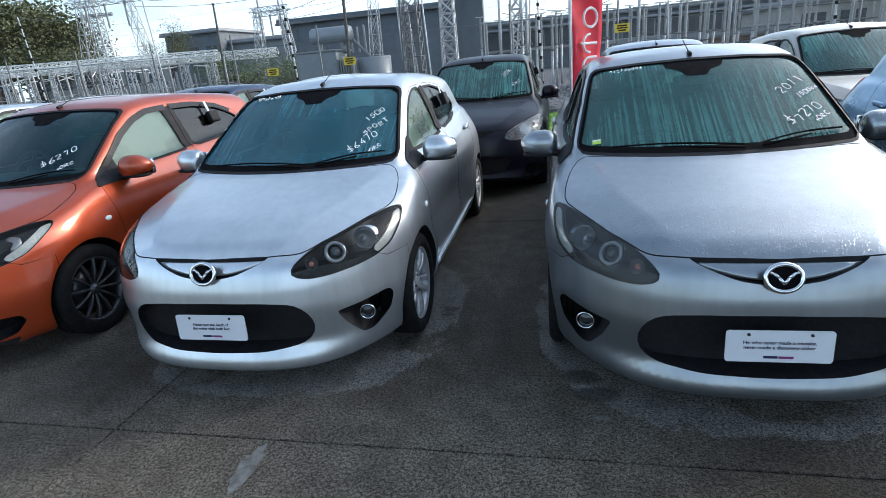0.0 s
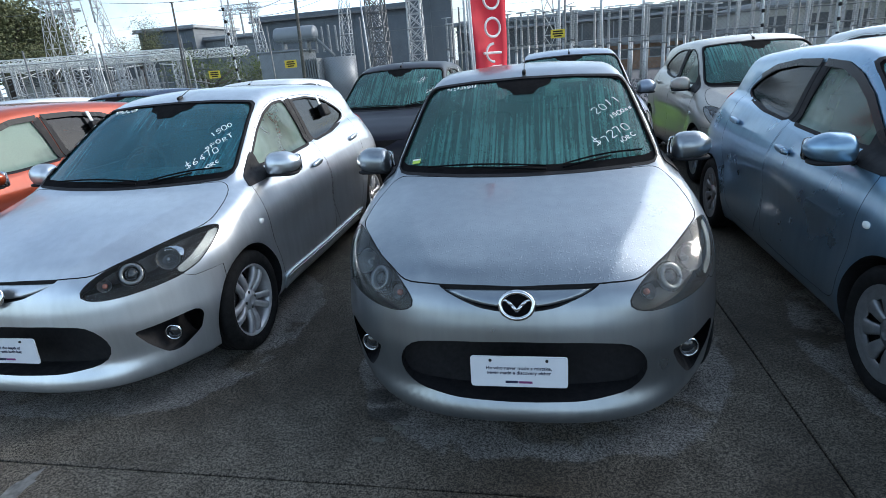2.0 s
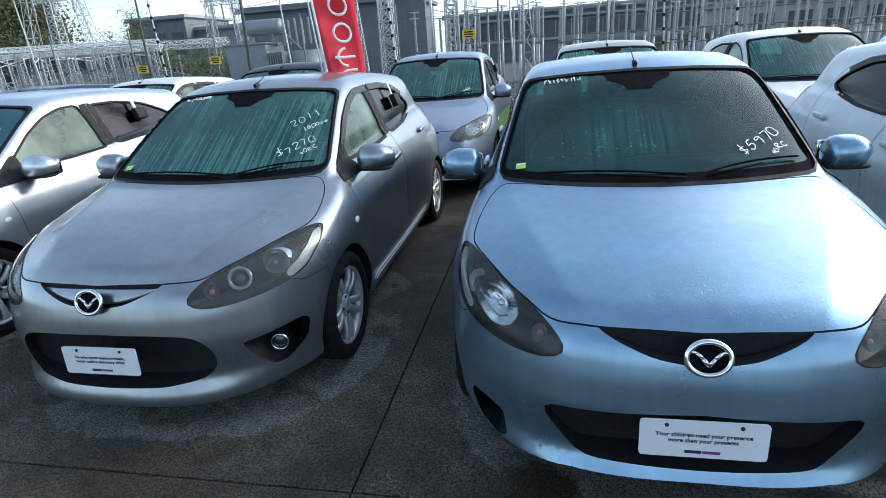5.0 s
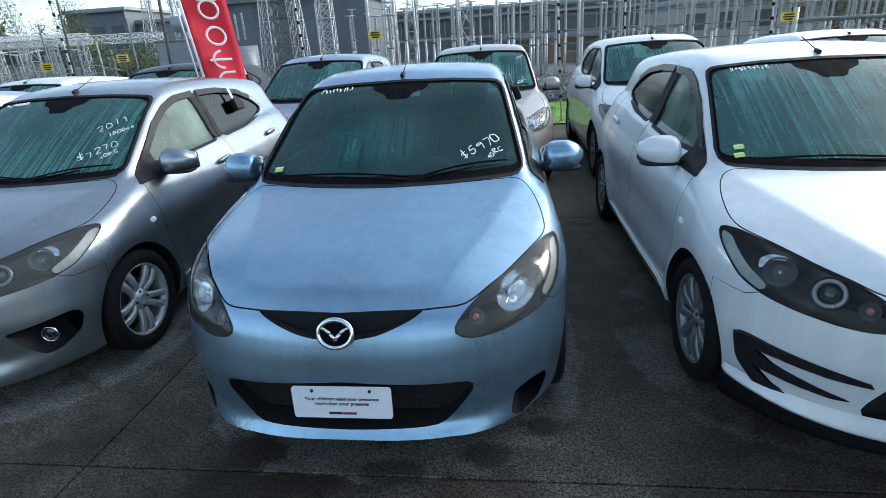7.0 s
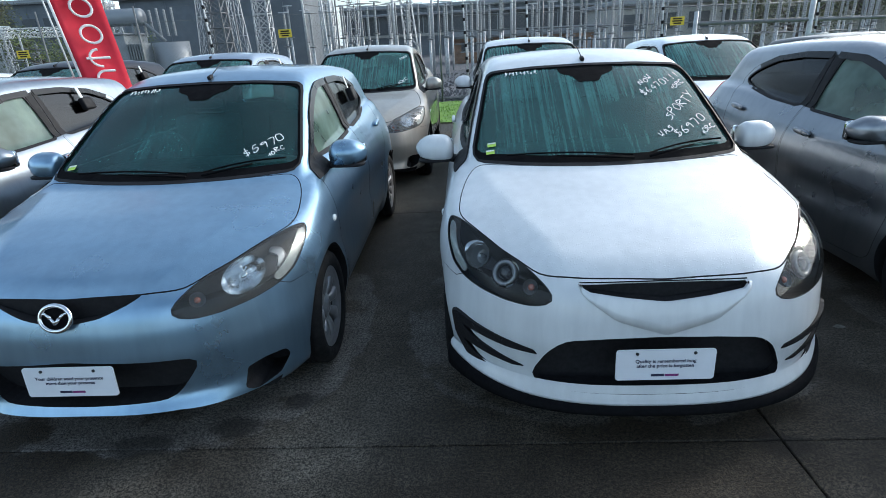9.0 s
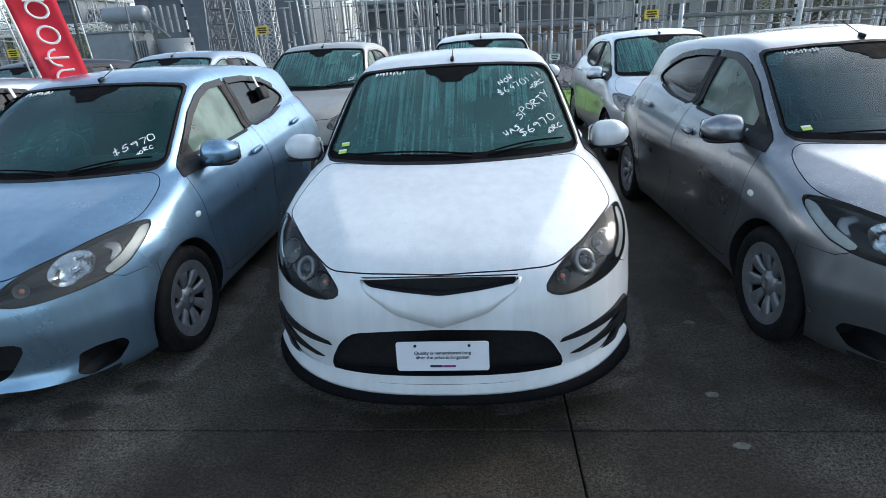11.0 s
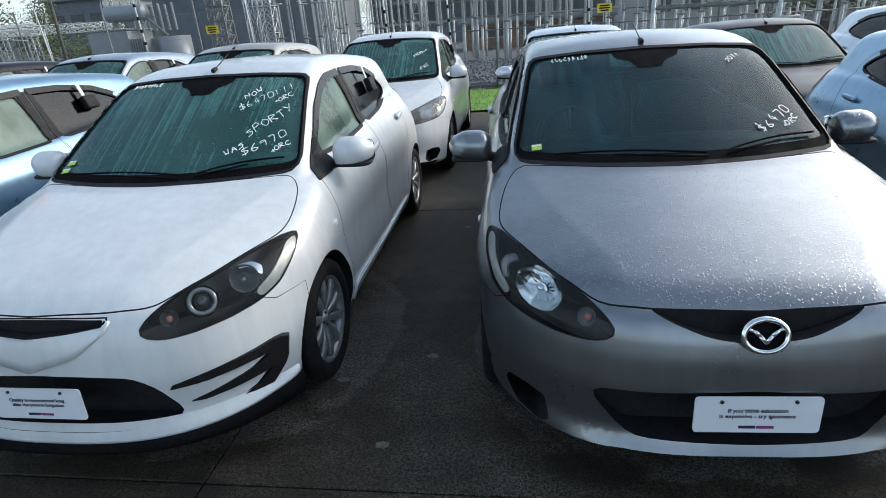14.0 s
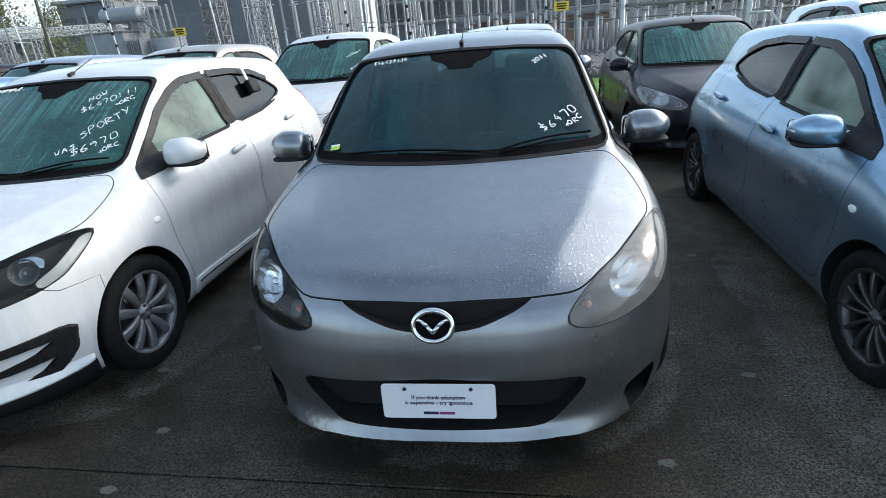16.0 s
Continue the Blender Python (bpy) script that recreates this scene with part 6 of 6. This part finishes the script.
def feather_flag():
    fl = thing("feather_flag", pose(-.47, 4.70, 0, 0, 0, 45), "tall red feather flag with white print on a slim pole", "flag")
    part("pole", rod((-.20, 0, 0), (-.28, 0, 3.3), .012, 8, .008), M_GALV, fl, "slim grey pole")
    part("base", box(.5, .08, .03, (-.2, 0, .015), .01, 2), M_BLACK, fl)
    v, f = [], []
    n, m = 30, 8
    for i in range(n+1):
        z = .80+2.45*i/n
        left = -.22-.03*i/n
        wide = .50 if z < 2.7 else .50-.40*((z-2.7)/.55)**2
        low = max(0, (.98-z)/.18)
        for j in range(m+1):
            u = j/m
            v.append((left+wide*u, .03*math.sin(u*4+z*3.1)+.015*math.sin(z*7), z+low*(.12*(u-.5))))
    for i in range(n):
        for j in range(m):
            a = i*(m+1)+j
            f.append((a, a+1, a+m+2, a+m+1))
    cloth = part("cloth", mesh_from("cloth", v, f, [M_FLAG]), M_FLAG, fl, "red cloth sail with a pale hem")
    sol = cloth.modifiers.new("thickness", "SOLIDIFY")
    sol.thickness = .003
    part("hem", rod((-.215, -.005, .80), (-.245, -.005, 3.1), .014, 8), M_WHITE, fl, "white sleeve")
    # print: plain white loops and strokes up the cloth
    def loop(z, half=False, stroke=None):
        bm = bmesh.new()
        k = 20
        pts = []
        for i in range(k+1):
            a = math.pi*(.5 if half else 0)+(math.pi if half else 2*math.pi)*i/k
            pts.append(Vector((.03+.105*math.cos(a), -.048, z+.095*math.sin(a))))
        for a, b in zip(pts, pts[1:]):
            rod(a, b, .014, 6, bm=bm)
        if stroke:
            rod((.03+1.6*stroke[0], -.048, z+1.5*stroke[1]), (.03+1.6*stroke[2], -.048, z+1.5*stroke[3]), .014, 6, bm=bm)
        part("print", bm, M_WHITE, fl, "", False)
    loop(1.08, False, (-.066, .065, .066, .065))
    loop(1.32, True, (-.0, .062, .066, .062))
    loop(1.56, True, (-.09, .0, .066, .0))
    loop(1.82)
    loop(2.10, False, (-.066, .065, .066, .065))
    loop(2.38, True)
    # the wind bends the whole sail forward
    for ob in fl.children:
        if ob.name.split(".")[0] != "base":
            for q in ob.data.vertices:
                lean = .22*max(0, q.co.z-1.0)
                q.co.x -= lean*.707
                q.co.y -= lean*.707
    return fl


feather_flag()


# ---- the substation behind the fence ----
def lattice(bm, a, b, w0, w1, n, r=.03):
    """A four-legged braced mast between two places."""
    a, b = Vector(a), Vector(b)
    way = (b-a).normalized()
    side = way.orthogonal().normalized() if abs(way.z) < .9 else Vector((1, 0, 0))
    up = way.cross(side).normalized()
    corners = lambda u, w: [a.lerp(b, u)+side*w*s+up*w*t for s, t in ((1, 1), (1, -1), (-1, -1), (-1, 1))]
    for i in range(n):
        p, q = corners(i/n, w0+(w1-w0)*i/n), corners((i+1)/n, w0+(w1-w0)*(i+1)/n)
        for k in range(4):
            rod(p[k], q[k], r, 4, bm=bm, cap=False)
            rod(p[k], q[(k+1) % 4], r*.6, 4, bm=bm, cap=False)
            rod(p[(k+1) % 4], q[k], r*.6, 4, bm=bm, cap=False)
            rod(q[k], q[(k+1) % 4], r*.6, 4, bm=bm, cap=False)
    return bm


def stack(bm, x, y, z0, z1, r=.09):
    """A ribbed insulator column."""
    n = max(4, int((z1-z0)/.075))
    prof = [(0.0, z0)]
    for i in range(n):
        z = z0+(z1-z0)*i/n
        prof += [(r*.62, z), (r*.85, z+.018), (r*.62, z+.036)]
    prof += [(r*.5, z1), (0.0, z1)]
    own = lathe(prof, 10, "z")
    bmesh.ops.translate(own, verts=own.verts, vec=(x, y, 0))
    tmp = bpy.data.meshes.new("tmp")
    own.to_mesh(tmp)
    own.free()
    bm.from_mesh(tmp)
    bpy.data.meshes.remove(tmp)


def gantry(x, y, w, h, label):
    t = thing("lattice_gantry", pose(x, y, 0), label, "gantry", "substation gantries")
    for s in (-1, 1):
        part("leg", lattice(bmesh.new(), (s*w/2*1.1, 0, 0), (s*w/2*.70, 0, h), .40, .20, 7, .026), M_GALV, t, "", False)
    part("beam", lattice(bmesh.new(), (-w/2*1.1, 0, h-.2), (w/2*1.1, 0, h-.2), .22, .22, 6, .024), M_GALV, t, "", False)
    for k in (-.3, 0, .3):
        bm = bmesh.new()
        stack(bm, k*w, 0, h-1.9, h-.4, .09)
        part("insulator_string", bm, M_PORC, t)
    for k in (-.3, .3):
        bm = bmesh.new()
        stack(bm, k*w, 0, h+.05, h+.75, .08)
        part("insulator", bm, M_PORC, t)


gantry(-29.2, 31, 5.0, 7.4, "tall grey lattice gantry with hanging insulators")
gantry(-20.4, 36, 2.6, 6.2, "grey lattice gantry with drooping cables")
gantry(-11.2, 34, 2.2, 8.5, "grey lattice gantry beside the transformer")
gantry(-1.0, 33, 3.4, 8.6, "tall grey lattice gantry behind the bus posts")


def mast(x, y, h, w, label, mat):
    t = thing("lattice_mast", pose(x, y, 0), label, "mast", "substation masts")
    part("tower", lattice(bmesh.new(), (0, 0, 0), (0, 0, h), w, w*.6, 14, .045), mat, t, "", False)
    part("cross_arm", lattice(bmesh.new(), (-1.6, 0, h*.85), (1.6, 0, h*.85), .14, .08, 6, .025), mat, t, "", False)


mast(-7.4, 24.5, 9.0, .46, "dark grey lattice mast by the transformer", M_STEELDARK)
mast(-6.1, 27.0, 9.0, .40, "grey lattice mast behind the transformer", M_GALV)
mast(-2.6, 26.0, 8.5, .32, "slender grey lattice mast among bus posts", M_GALV)
mast(-38, 40, 9, .5, "far grey lattice mast", M_GALV)


def truss_row():
    t = thing("truss_frame", pose(0, 27, 0), "long pale lattice beam frame with switchgear hung beneath", "frame")
    part("beam", lattice(bmesh.new(), (-46, 0, 3.55), (-19.3, 0, 3.0), .20, .20, 40, .035), M_WHITESTEEL, t, "white lattice beam", False)
    part("beam", lattice(bmesh.new(), (-46, 7, 3.6), (-19.3, 7, 3.2), .20, .20, 40, .035), M_WHITESTEEL, t, "white lattice beam", False)
    rnd = random.Random(9)
    for i in range(44):
        x = -45+i*.6
        bm = bmesh.new()
        stack(bm, x, rnd.uniform(-.2, 3), .2, rnd.uniform(1.6, 2.9), .10)
        part("insulator", bm, M_PORC, t, "", False)
        part("switch_post", rod((x, .3, 0), (x, .3, 3.0), .05, 6), M_GALV if i % 2 else M_STEELDARK, t, "", False)
        if i % 3 == 0:
            part("leg", lattice(bmesh.new(), (x, 0, 0), (x, 0, 3.1), .22, .14, 6, .024), M_GALV, t, "", False)
        for lift in (-.7, .6):
            part("bus_bar", rod((x-.4, rnd.uniform(-.3, 2), 2.1+lift+rnd.uniform(-.3, .3)), (x+.6, rnd.uniform(-.3, 2), 2.1+lift+rnd.uniform(-.3, .3)), .028, 5), M_WHITESTEEL if lift > 0 else M_GALV, t, "", False)
        part("bus_bar", rod((x-.6, 1.0, 2.1+rnd.uniform(-.5, .5)), (x+.8, 1.0, 2.1+rnd.uniform(-.5, .5)), .03, 5), M_STEELDARK, t, "", False)


truss_row()


def transformer():
    t = thing("power_transformer", pose(-9.9, 22.2, 0), "grey power transformer with oil drum, cooling fins and bushings", "transformer")
    part("tank", box(1.9, 1.8, 2.3, (-1.1, 0, 1.25), .04, 2), M_TANK, t)
    part("tank_lid", box(2.0, 1.9, .08, (-1.1, 0, 2.43), .02, 1), M_TANK, t)
    part("small_tank", rod((1.15, .3, .1), (1.15, .3, 2.05), .75, 28), M_ROOFPALE, t, "pale round tank")
    for i in range(7):
        part("fin", box(.05, .7, 1.7, (.0+i*.11-.1, -.6, 1.2), .01, 1), M_TANK, t, "", False)
    d = lathe([(0, -.95), (.30, -.93), (.34, -.85), (.34, .85), (.30, .93), (0, .95)], 28, "x")
    bmesh.ops.translate(d, verts=d.verts, vec=(-.6, 0, 3.1))
    part("oil_drum", d, M_ROOFPALE, t, "pale horizontal oil drum")
    for x in (-1.2, -.1):
        part("drum_stand", box(.08, .4, .6, (x, 0, 2.7), .01, 1), M_TANK, t, "", False)
    for i in range(6):
        bm = bmesh.new()
        stack(bm, -.1+i*.32, .2, 2.3, 3.35+.05*(i % 2), .075)
        part("bushing", bm, M_PORC, t)
    part("pipe", rod((.2, 0, 3.0), (1.0, .2, 2.1), .06, 10), M_TANK, t)


transformer()


def bus_posts():
    """Rows of steel posts with insulators on top and bars between."""
    rnd = random.Random(3)
    group = "substation bus posts"
    proto = thing("bus_post", pose(-4.2, 25, 0), "grey steel post carrying ribbed insulators", "post", group)
    part("post", rod((0, 0, 0), (0, 0, 2.0), .055, 8), M_GALV, proto)
    part("cap", box(.26, .26, .05, (0, 0, 2.02), .01, 1), M_STEELDARK, proto)
    bm = bmesh.new()
    stack(bm, 0, 0, 2.05, 3.35, .075)
    part("insulator", bm, M_PORC, proto)
    part("top_bar", rod((-.22, 0, 3.38), (.22, 0, 3.38), .022, 6), M_GALV, proto)
    for row, (y, x0, n, step, lift) in enumerate(((22.5, -3.6, 30, .86, -.35), (24.6, -3.3, 34, .80, -.12), (27.2, -3.0, 36, .80, .10))):
        for i in range(n):
            x = x0+i*step+rnd.uniform(-.10, .10)+(.16 if i % 2 else 0)
            copy_thing(proto, pose(x, y+rnd.uniform(-.25, .25), min(.04, lift+rnd.uniform(-.15, .1))-.02*max(0, x), 0, 0, 0))
    tall = thing("tall_post", pose(-3.2, 24, 0), "tall slim grey steel post of the substation", "post", "substation tall posts")
    part("post", rod((0, 0, 0), (0, 0, 5.6), .06, 8), M_GALV, tall)
    for x in (-2.0, .9, 2.6, 4.6, 6.0, 8.4, 10.9, 12.8):
        copy_thing(tall, pose(x, 23+(x*7) % 3, 0))
    frame_t = thing("steel_frame", pose(0, 24, 0), "long grey steel rail frame under the insulators", "frame")
    for z, y in ((1.35, 0), (1.9, .6), (2.6, 1.6)):
        part("rail", rod((3.5, y, z), (22, y, z-.25), .03, 8), M_STEELDARK, frame_t)
    # a stockade of pale pipes on the gravel
    pal = thing("pipe_stack", pose(7.4, 24.5, 0), "row of pale upright pipes stored on the gravel", "pipes")
    for i in range(16):
        h = 1.15+.25*math.sin(i*1.7)
        part("pipe", rod((i*.22+(.5 if i > 7 else 0), 0, 0), (i*.22+(.5 if i > 7 else 0), 0, h), .075, 10), M_ROOFPALE, pal)


bus_posts()


def cables():
    rnd = random.Random(4)
    c = thing("overhead_cables", pose(0, 0, 0), "thin dark overhead cables slung between gantries", "cables")
    runs = [((-28, 31, 7.0), (-12, 34, 8.4)), ((-27, 31, 6.6), (-11.5, 34, 7.6)), ((-20.5, 36, 5.9), (-8, 24.5, 7.0)), ((-20, 36, 5.4), (-11, 34, 6.6)), ((-11, 34, 8.0), (3, 30, 9.0)),
            ((-29, 31, 7.2), (-60, 50, 12.0)), ((-28, 31, 7.2), (-30, 60, 16)), ((-20, 36, 6), (10, 60, 16)), ((-7.4, 24.5, 6.5), (3, 25, 5.2)), ((-6, 27, 6.0), (6, 25, 4.6))]
    for i in range(14):
        x = -3+i*1.4
        runs.append(((x, 23+(i*7) % 3, 3.45+rnd.uniform(-.3, .4)), (x+1.8, 25, 3.5+rnd.uniform(-.3, .5))))
    for a, b in runs:
        a, b = Vector(a), Vector(b)
        sag = (b-a).length*.045
        pts = [a.lerp(b, k/10)-Vector((0, 0, 4*sag*(k/10)*(1-k/10))) for k in range(11)]
        part("cable", tube(pts, .014, 5), M_STEELDARK, c)


cables()


def timber_pole(x, y, h):
    t = thing("timber_pole", pose(x, y, 0, 0, 2), "tall dark weathered timber pole", "pole", "timber poles")
    part("shaft", rod((0, 0, 0), (0, 0, h), .055, 10, .035), M_WOOD, t)
    part("cap", box(.12, .12, .04, (0, 0, h), .01, 1), M_STEELDARK, t)


timber_pole(-13.8, 18.5, 4.4)
timber_pole(-6.6, 13.4, 5.2)


# ---- buildings beyond ----
def hall(name, x0, x1, y, depth, h, wall, label, windows=0, roof=M_ROOFPALE, band=None, doors=0):
    t = thing(name, pose((x0+x1)/2, y, 0), label, "building")
    w = x1-x0
    part("wall", box(w, depth, h, (0, depth/2, h/2)), wall, t, "", False)
    part("roof", box(w+.8, depth+.8, .35, (0, depth/2, h+.17), .05, 1), roof, t, "", False)
    part("gutter", box(w+.9, .18, .18, (0, -.42, h-.05), .02, 1), M_STEELDARK, t, "", False)
    n = int(w/2.2)
    for i in range(n):
        part("panel_rib", box(.10, .05, h-.3, (-w/2+(i+.5)*w/n, -.025, h/2-.1)), wall, t, "", False)
    if band:
        part("window_band", box(w-1.0, .10, band[1]-band[0], (0, -.06, (band[0]+band[1])/2)), M_WALLDARK, t, "dark strip of windows", False)
        k = int((w-1)/1.6)
        for i in range(k+1):
            part("mullion", box(.09, .06, band[1]-band[0], (-(w-1)/2+i*(w-1)/k, -.13, (band[0]+band[1])/2)), M_ROOFPALE, t, "", False)
        part("canopy", box(w, 1.0, .22, (0, -.5, band[1]+.25), .03, 1), M_ROOFPALE, t, "", False)
        part("sill", box(w, .4, .25, (0, -.2, band[0]-.2), .03, 1), M_CREAM, t, "", False)
    for i in range(windows):
        x = -w/2+(i+.5)*w/windows
        win = part("window", box(w/windows*.62, .08, h*.34, (x, -.05, h*.62)), M_WALLDARK, t, "dark window", False)
        part("frame", box(w/windows*.68, .06, .07, (x, -.08, h*.62-h*.18)), M_ROOFPALE, win, "", False)
    return t


hall("grey_hall", -24.5, -9.2, 46, 10, 6.0, M_WALLGREY, "windowless blue-grey clad hall behind the transformer", 0, M_WALLGREY)
hall("grey_block", -48.5, -41, 62, 10, 7.6, M_WALLGREY, "grey two-storey block with flat roof", 3)
hall("low_hall", -41, -30, 64, 10, 6.2, M_TANK, "low grey hall with pale roof edge", 0)
hall("far_hall", -90, -49, 80, 14, 6.0, M_CREAM, "long pale low building far behind the yard", 9)
hall("warehouse", -9, 62, 62, 24, 5.0, M_WALLGREY, "long warehouse with a dark strip of windows and pale metal roof", 0, M_ROOFPALE, (2.4, 4.1))
hall("brick_hut", 3.2, 12.5, 36, 5, 1.7, M_BRICK, "low brown brick switch house with green roof edge", 3, M_TANK)
hall("cream_office", 16, 46, 44, 12, 3.4, M_CREAM, "cream two-storey office with rows of windows", 12)
hall("concrete_slab_wall", -7.0, -4.6, 29.5, .5, 5.4, M_WALLGREY, "tall grey concrete blast wall", 0, M_WALLGREY)


# ---- trees ----
def tree(x, y, h, w, mat, seed, label):
    rnd = random.Random(seed)
    t = thing("tree", pose(x, y, 0), label, "tree", "trees beyond the yard")
    bm = rod((0, 0, 0), (0, 0, h*.45), w*.05, 9, w*.03)
    tips = []
    for i in range(9):
        a, l = rnd.uniform(0, 6.28), rnd.uniform(.5, .95)
        tip = Vector((math.cos(a)*w*.42*l, math.sin(a)*w*.42*l, h*rnd.uniform(.5, .9)))
        rod((0, 0, h*rnd.uniform(.25, .44)), tip, w*.018, 6, w*.006, bm)
        tips.append(tip)
    part("trunk", bm, M_BARK, t, "forking dark trunk")
    v, f = [], []
    for k in range(16000 if h > 10 else 4200):
        c = rnd.choice(tips)
        r = w*.22
        p = c+Vector((rnd.gauss(0, r*.55), rnd.gauss(0, r*.55), rnd.gauss(0, r*.38)))
        s = w*rnd.uniform(.006, .015)
        a, b = Vector((rnd.gauss(0, 1), rnd.gauss(0, 1), rnd.gauss(0, .7))).normalized()*s, Vector((rnd.gauss(0, 1), rnd.gauss(0, 1), rnd.gauss(0, .7))).normalized()*s
        k0 = len(v)
        v += [p-a, p+b, p+a, p-b]
        f.append((k0, k0+1, k0+2, k0+3))
    part("crown", mesh_from("crown", v, f, [mat], False), mat, t, "uneven leafy crown")


for i, (x, y, h, w, m) in enumerate(((-100, 84, 17, 26, M_LEAF), (-88, 80, 14.5, 20, M_LEAF), (-78, 78, 8.5, 12, M_LEAF), (-110, 90, 17, 24, M_LEAF), (-19.5, 29.5, 2.9, 5, M_LEAF2), (-16, 30.5, 2.6, 4, M_LEAF2), (-14.6, 27, 1.8, 4, M_LEAF),
                                    (25, 40, 6.0, 8, M_LEAF2), (33, 41, 6.4, 10, M_LEAF2), (41, 42, 6, 9, M_LEAF), (29, 46, 7, 9, M_LEAF), (-36, 45, 7.5, 5, M_LEAF), (22, 30, 3.0, 5, M_LEAF), (27, 28, 3.4, 6, M_LEAF))):
    tree(x, y, h, w, m, 20+i, "leafy dark green tree beyond the substation" if m is M_LEAF else "yellow-green leafy tree beyond the fence")


# a pipe gate at the end of the verge
def gate():
    t = thing("pipe_gate", pose(12.2, 12.2, 0), "grey pipe gate frame with a bent hand rail", "gate")
    part("post", rod((0, 0, 0), (0, 0, 2.3), .06, 12), M_GALV, t)
    part("post", rod((-2.7, 0, 0), (-2.7, 0, 1.9), .05, 12), M_GALV, t)
    part("top_rail", rod((-2.7, 0, 1.62), (6.0, 0, 1.50), .035, 10), M_STEELDARK, t)
    part("stay", rod((.4, -.1, 1.25), (1.4, -.1, .1), .03, 10), M_GALV, t)
    part("stay", rod((0, -.1, 1.25), (.4, -.1, 1.25), .03, 10), M_GALV, t)


gate()

# ---- marks on the paving and its slabs, last ----
def mark(x, y, rx, ry, seed, mat, label, name="stain"):
    rnd = random.Random(seed)
    n = 26
    v = [(x, y, .0022)]+[(x+rx*math.cos(6.283*i/n)*rnd.uniform(.7, 1.1), y+ry*math.sin(6.283*i/n)*rnd.uniform(.7, 1.1), .0022) for i in range(n)]
    tagged(new(name, mesh_from(name, v, [(0, 1+i, 1+(i+1) % n) for i in range(n)], [mat], False)), label, "stain", "marks on the paving", "structure")


def slabs():
    w, d = 3.965, 3.245
    gap = .0035
    bm = bmesh.new()
    bmesh.ops.create_cube(bm, size=1)
    bmesh.ops.scale(bm, vec=(w-gap*2, d-gap*2, .05), verts=bm.verts)
    bmesh.ops.bevel(bm, geom=[e for e in bm.edges if e.verts[0].co.z > 0 and e.verts[1].co.z > 0], offset=.004, segments=1, affect="EDGES")
    me = bm_mesh(bm, "slab", False)
    me.materials.append(M_SLAB)
    for i in range(-5, 7):
        for j in range(-4, 3):
            ob = new("slab", me)
            ob.parent = pavement
            ob.location = (-2.83+w*(i+.5), -.28+d*(j+.5), -.025)


slabs()
for k, (mx, my) in enumerate(((5.75, -.05), (5.46, .38), (5.74, -.37), (5.91, 2.49), (5.87, .59), (8.36, 1.73), (8.0, .77), (8.25, .43), (8.49, .05), (7.79, -.11))):
    mark(mx, my, .035, .022, 60+k, M_LEAFDRY, "small dry pale leaf flattened on the concrete", "fallen_leaf")
mark(-2.04, -.46, .045, .16, 71, M_PAINTMARK, "pale worn smear of paint on the concrete", "paint_smear")
mark(-.62, -.02, .035, .02, 72, M_LEAFDRY, "small pale splash on the concrete", "splash")
mark(-.55, .06, .03, .018, 73, M_LEAFDRY, "small pale splash on the concrete", "splash")
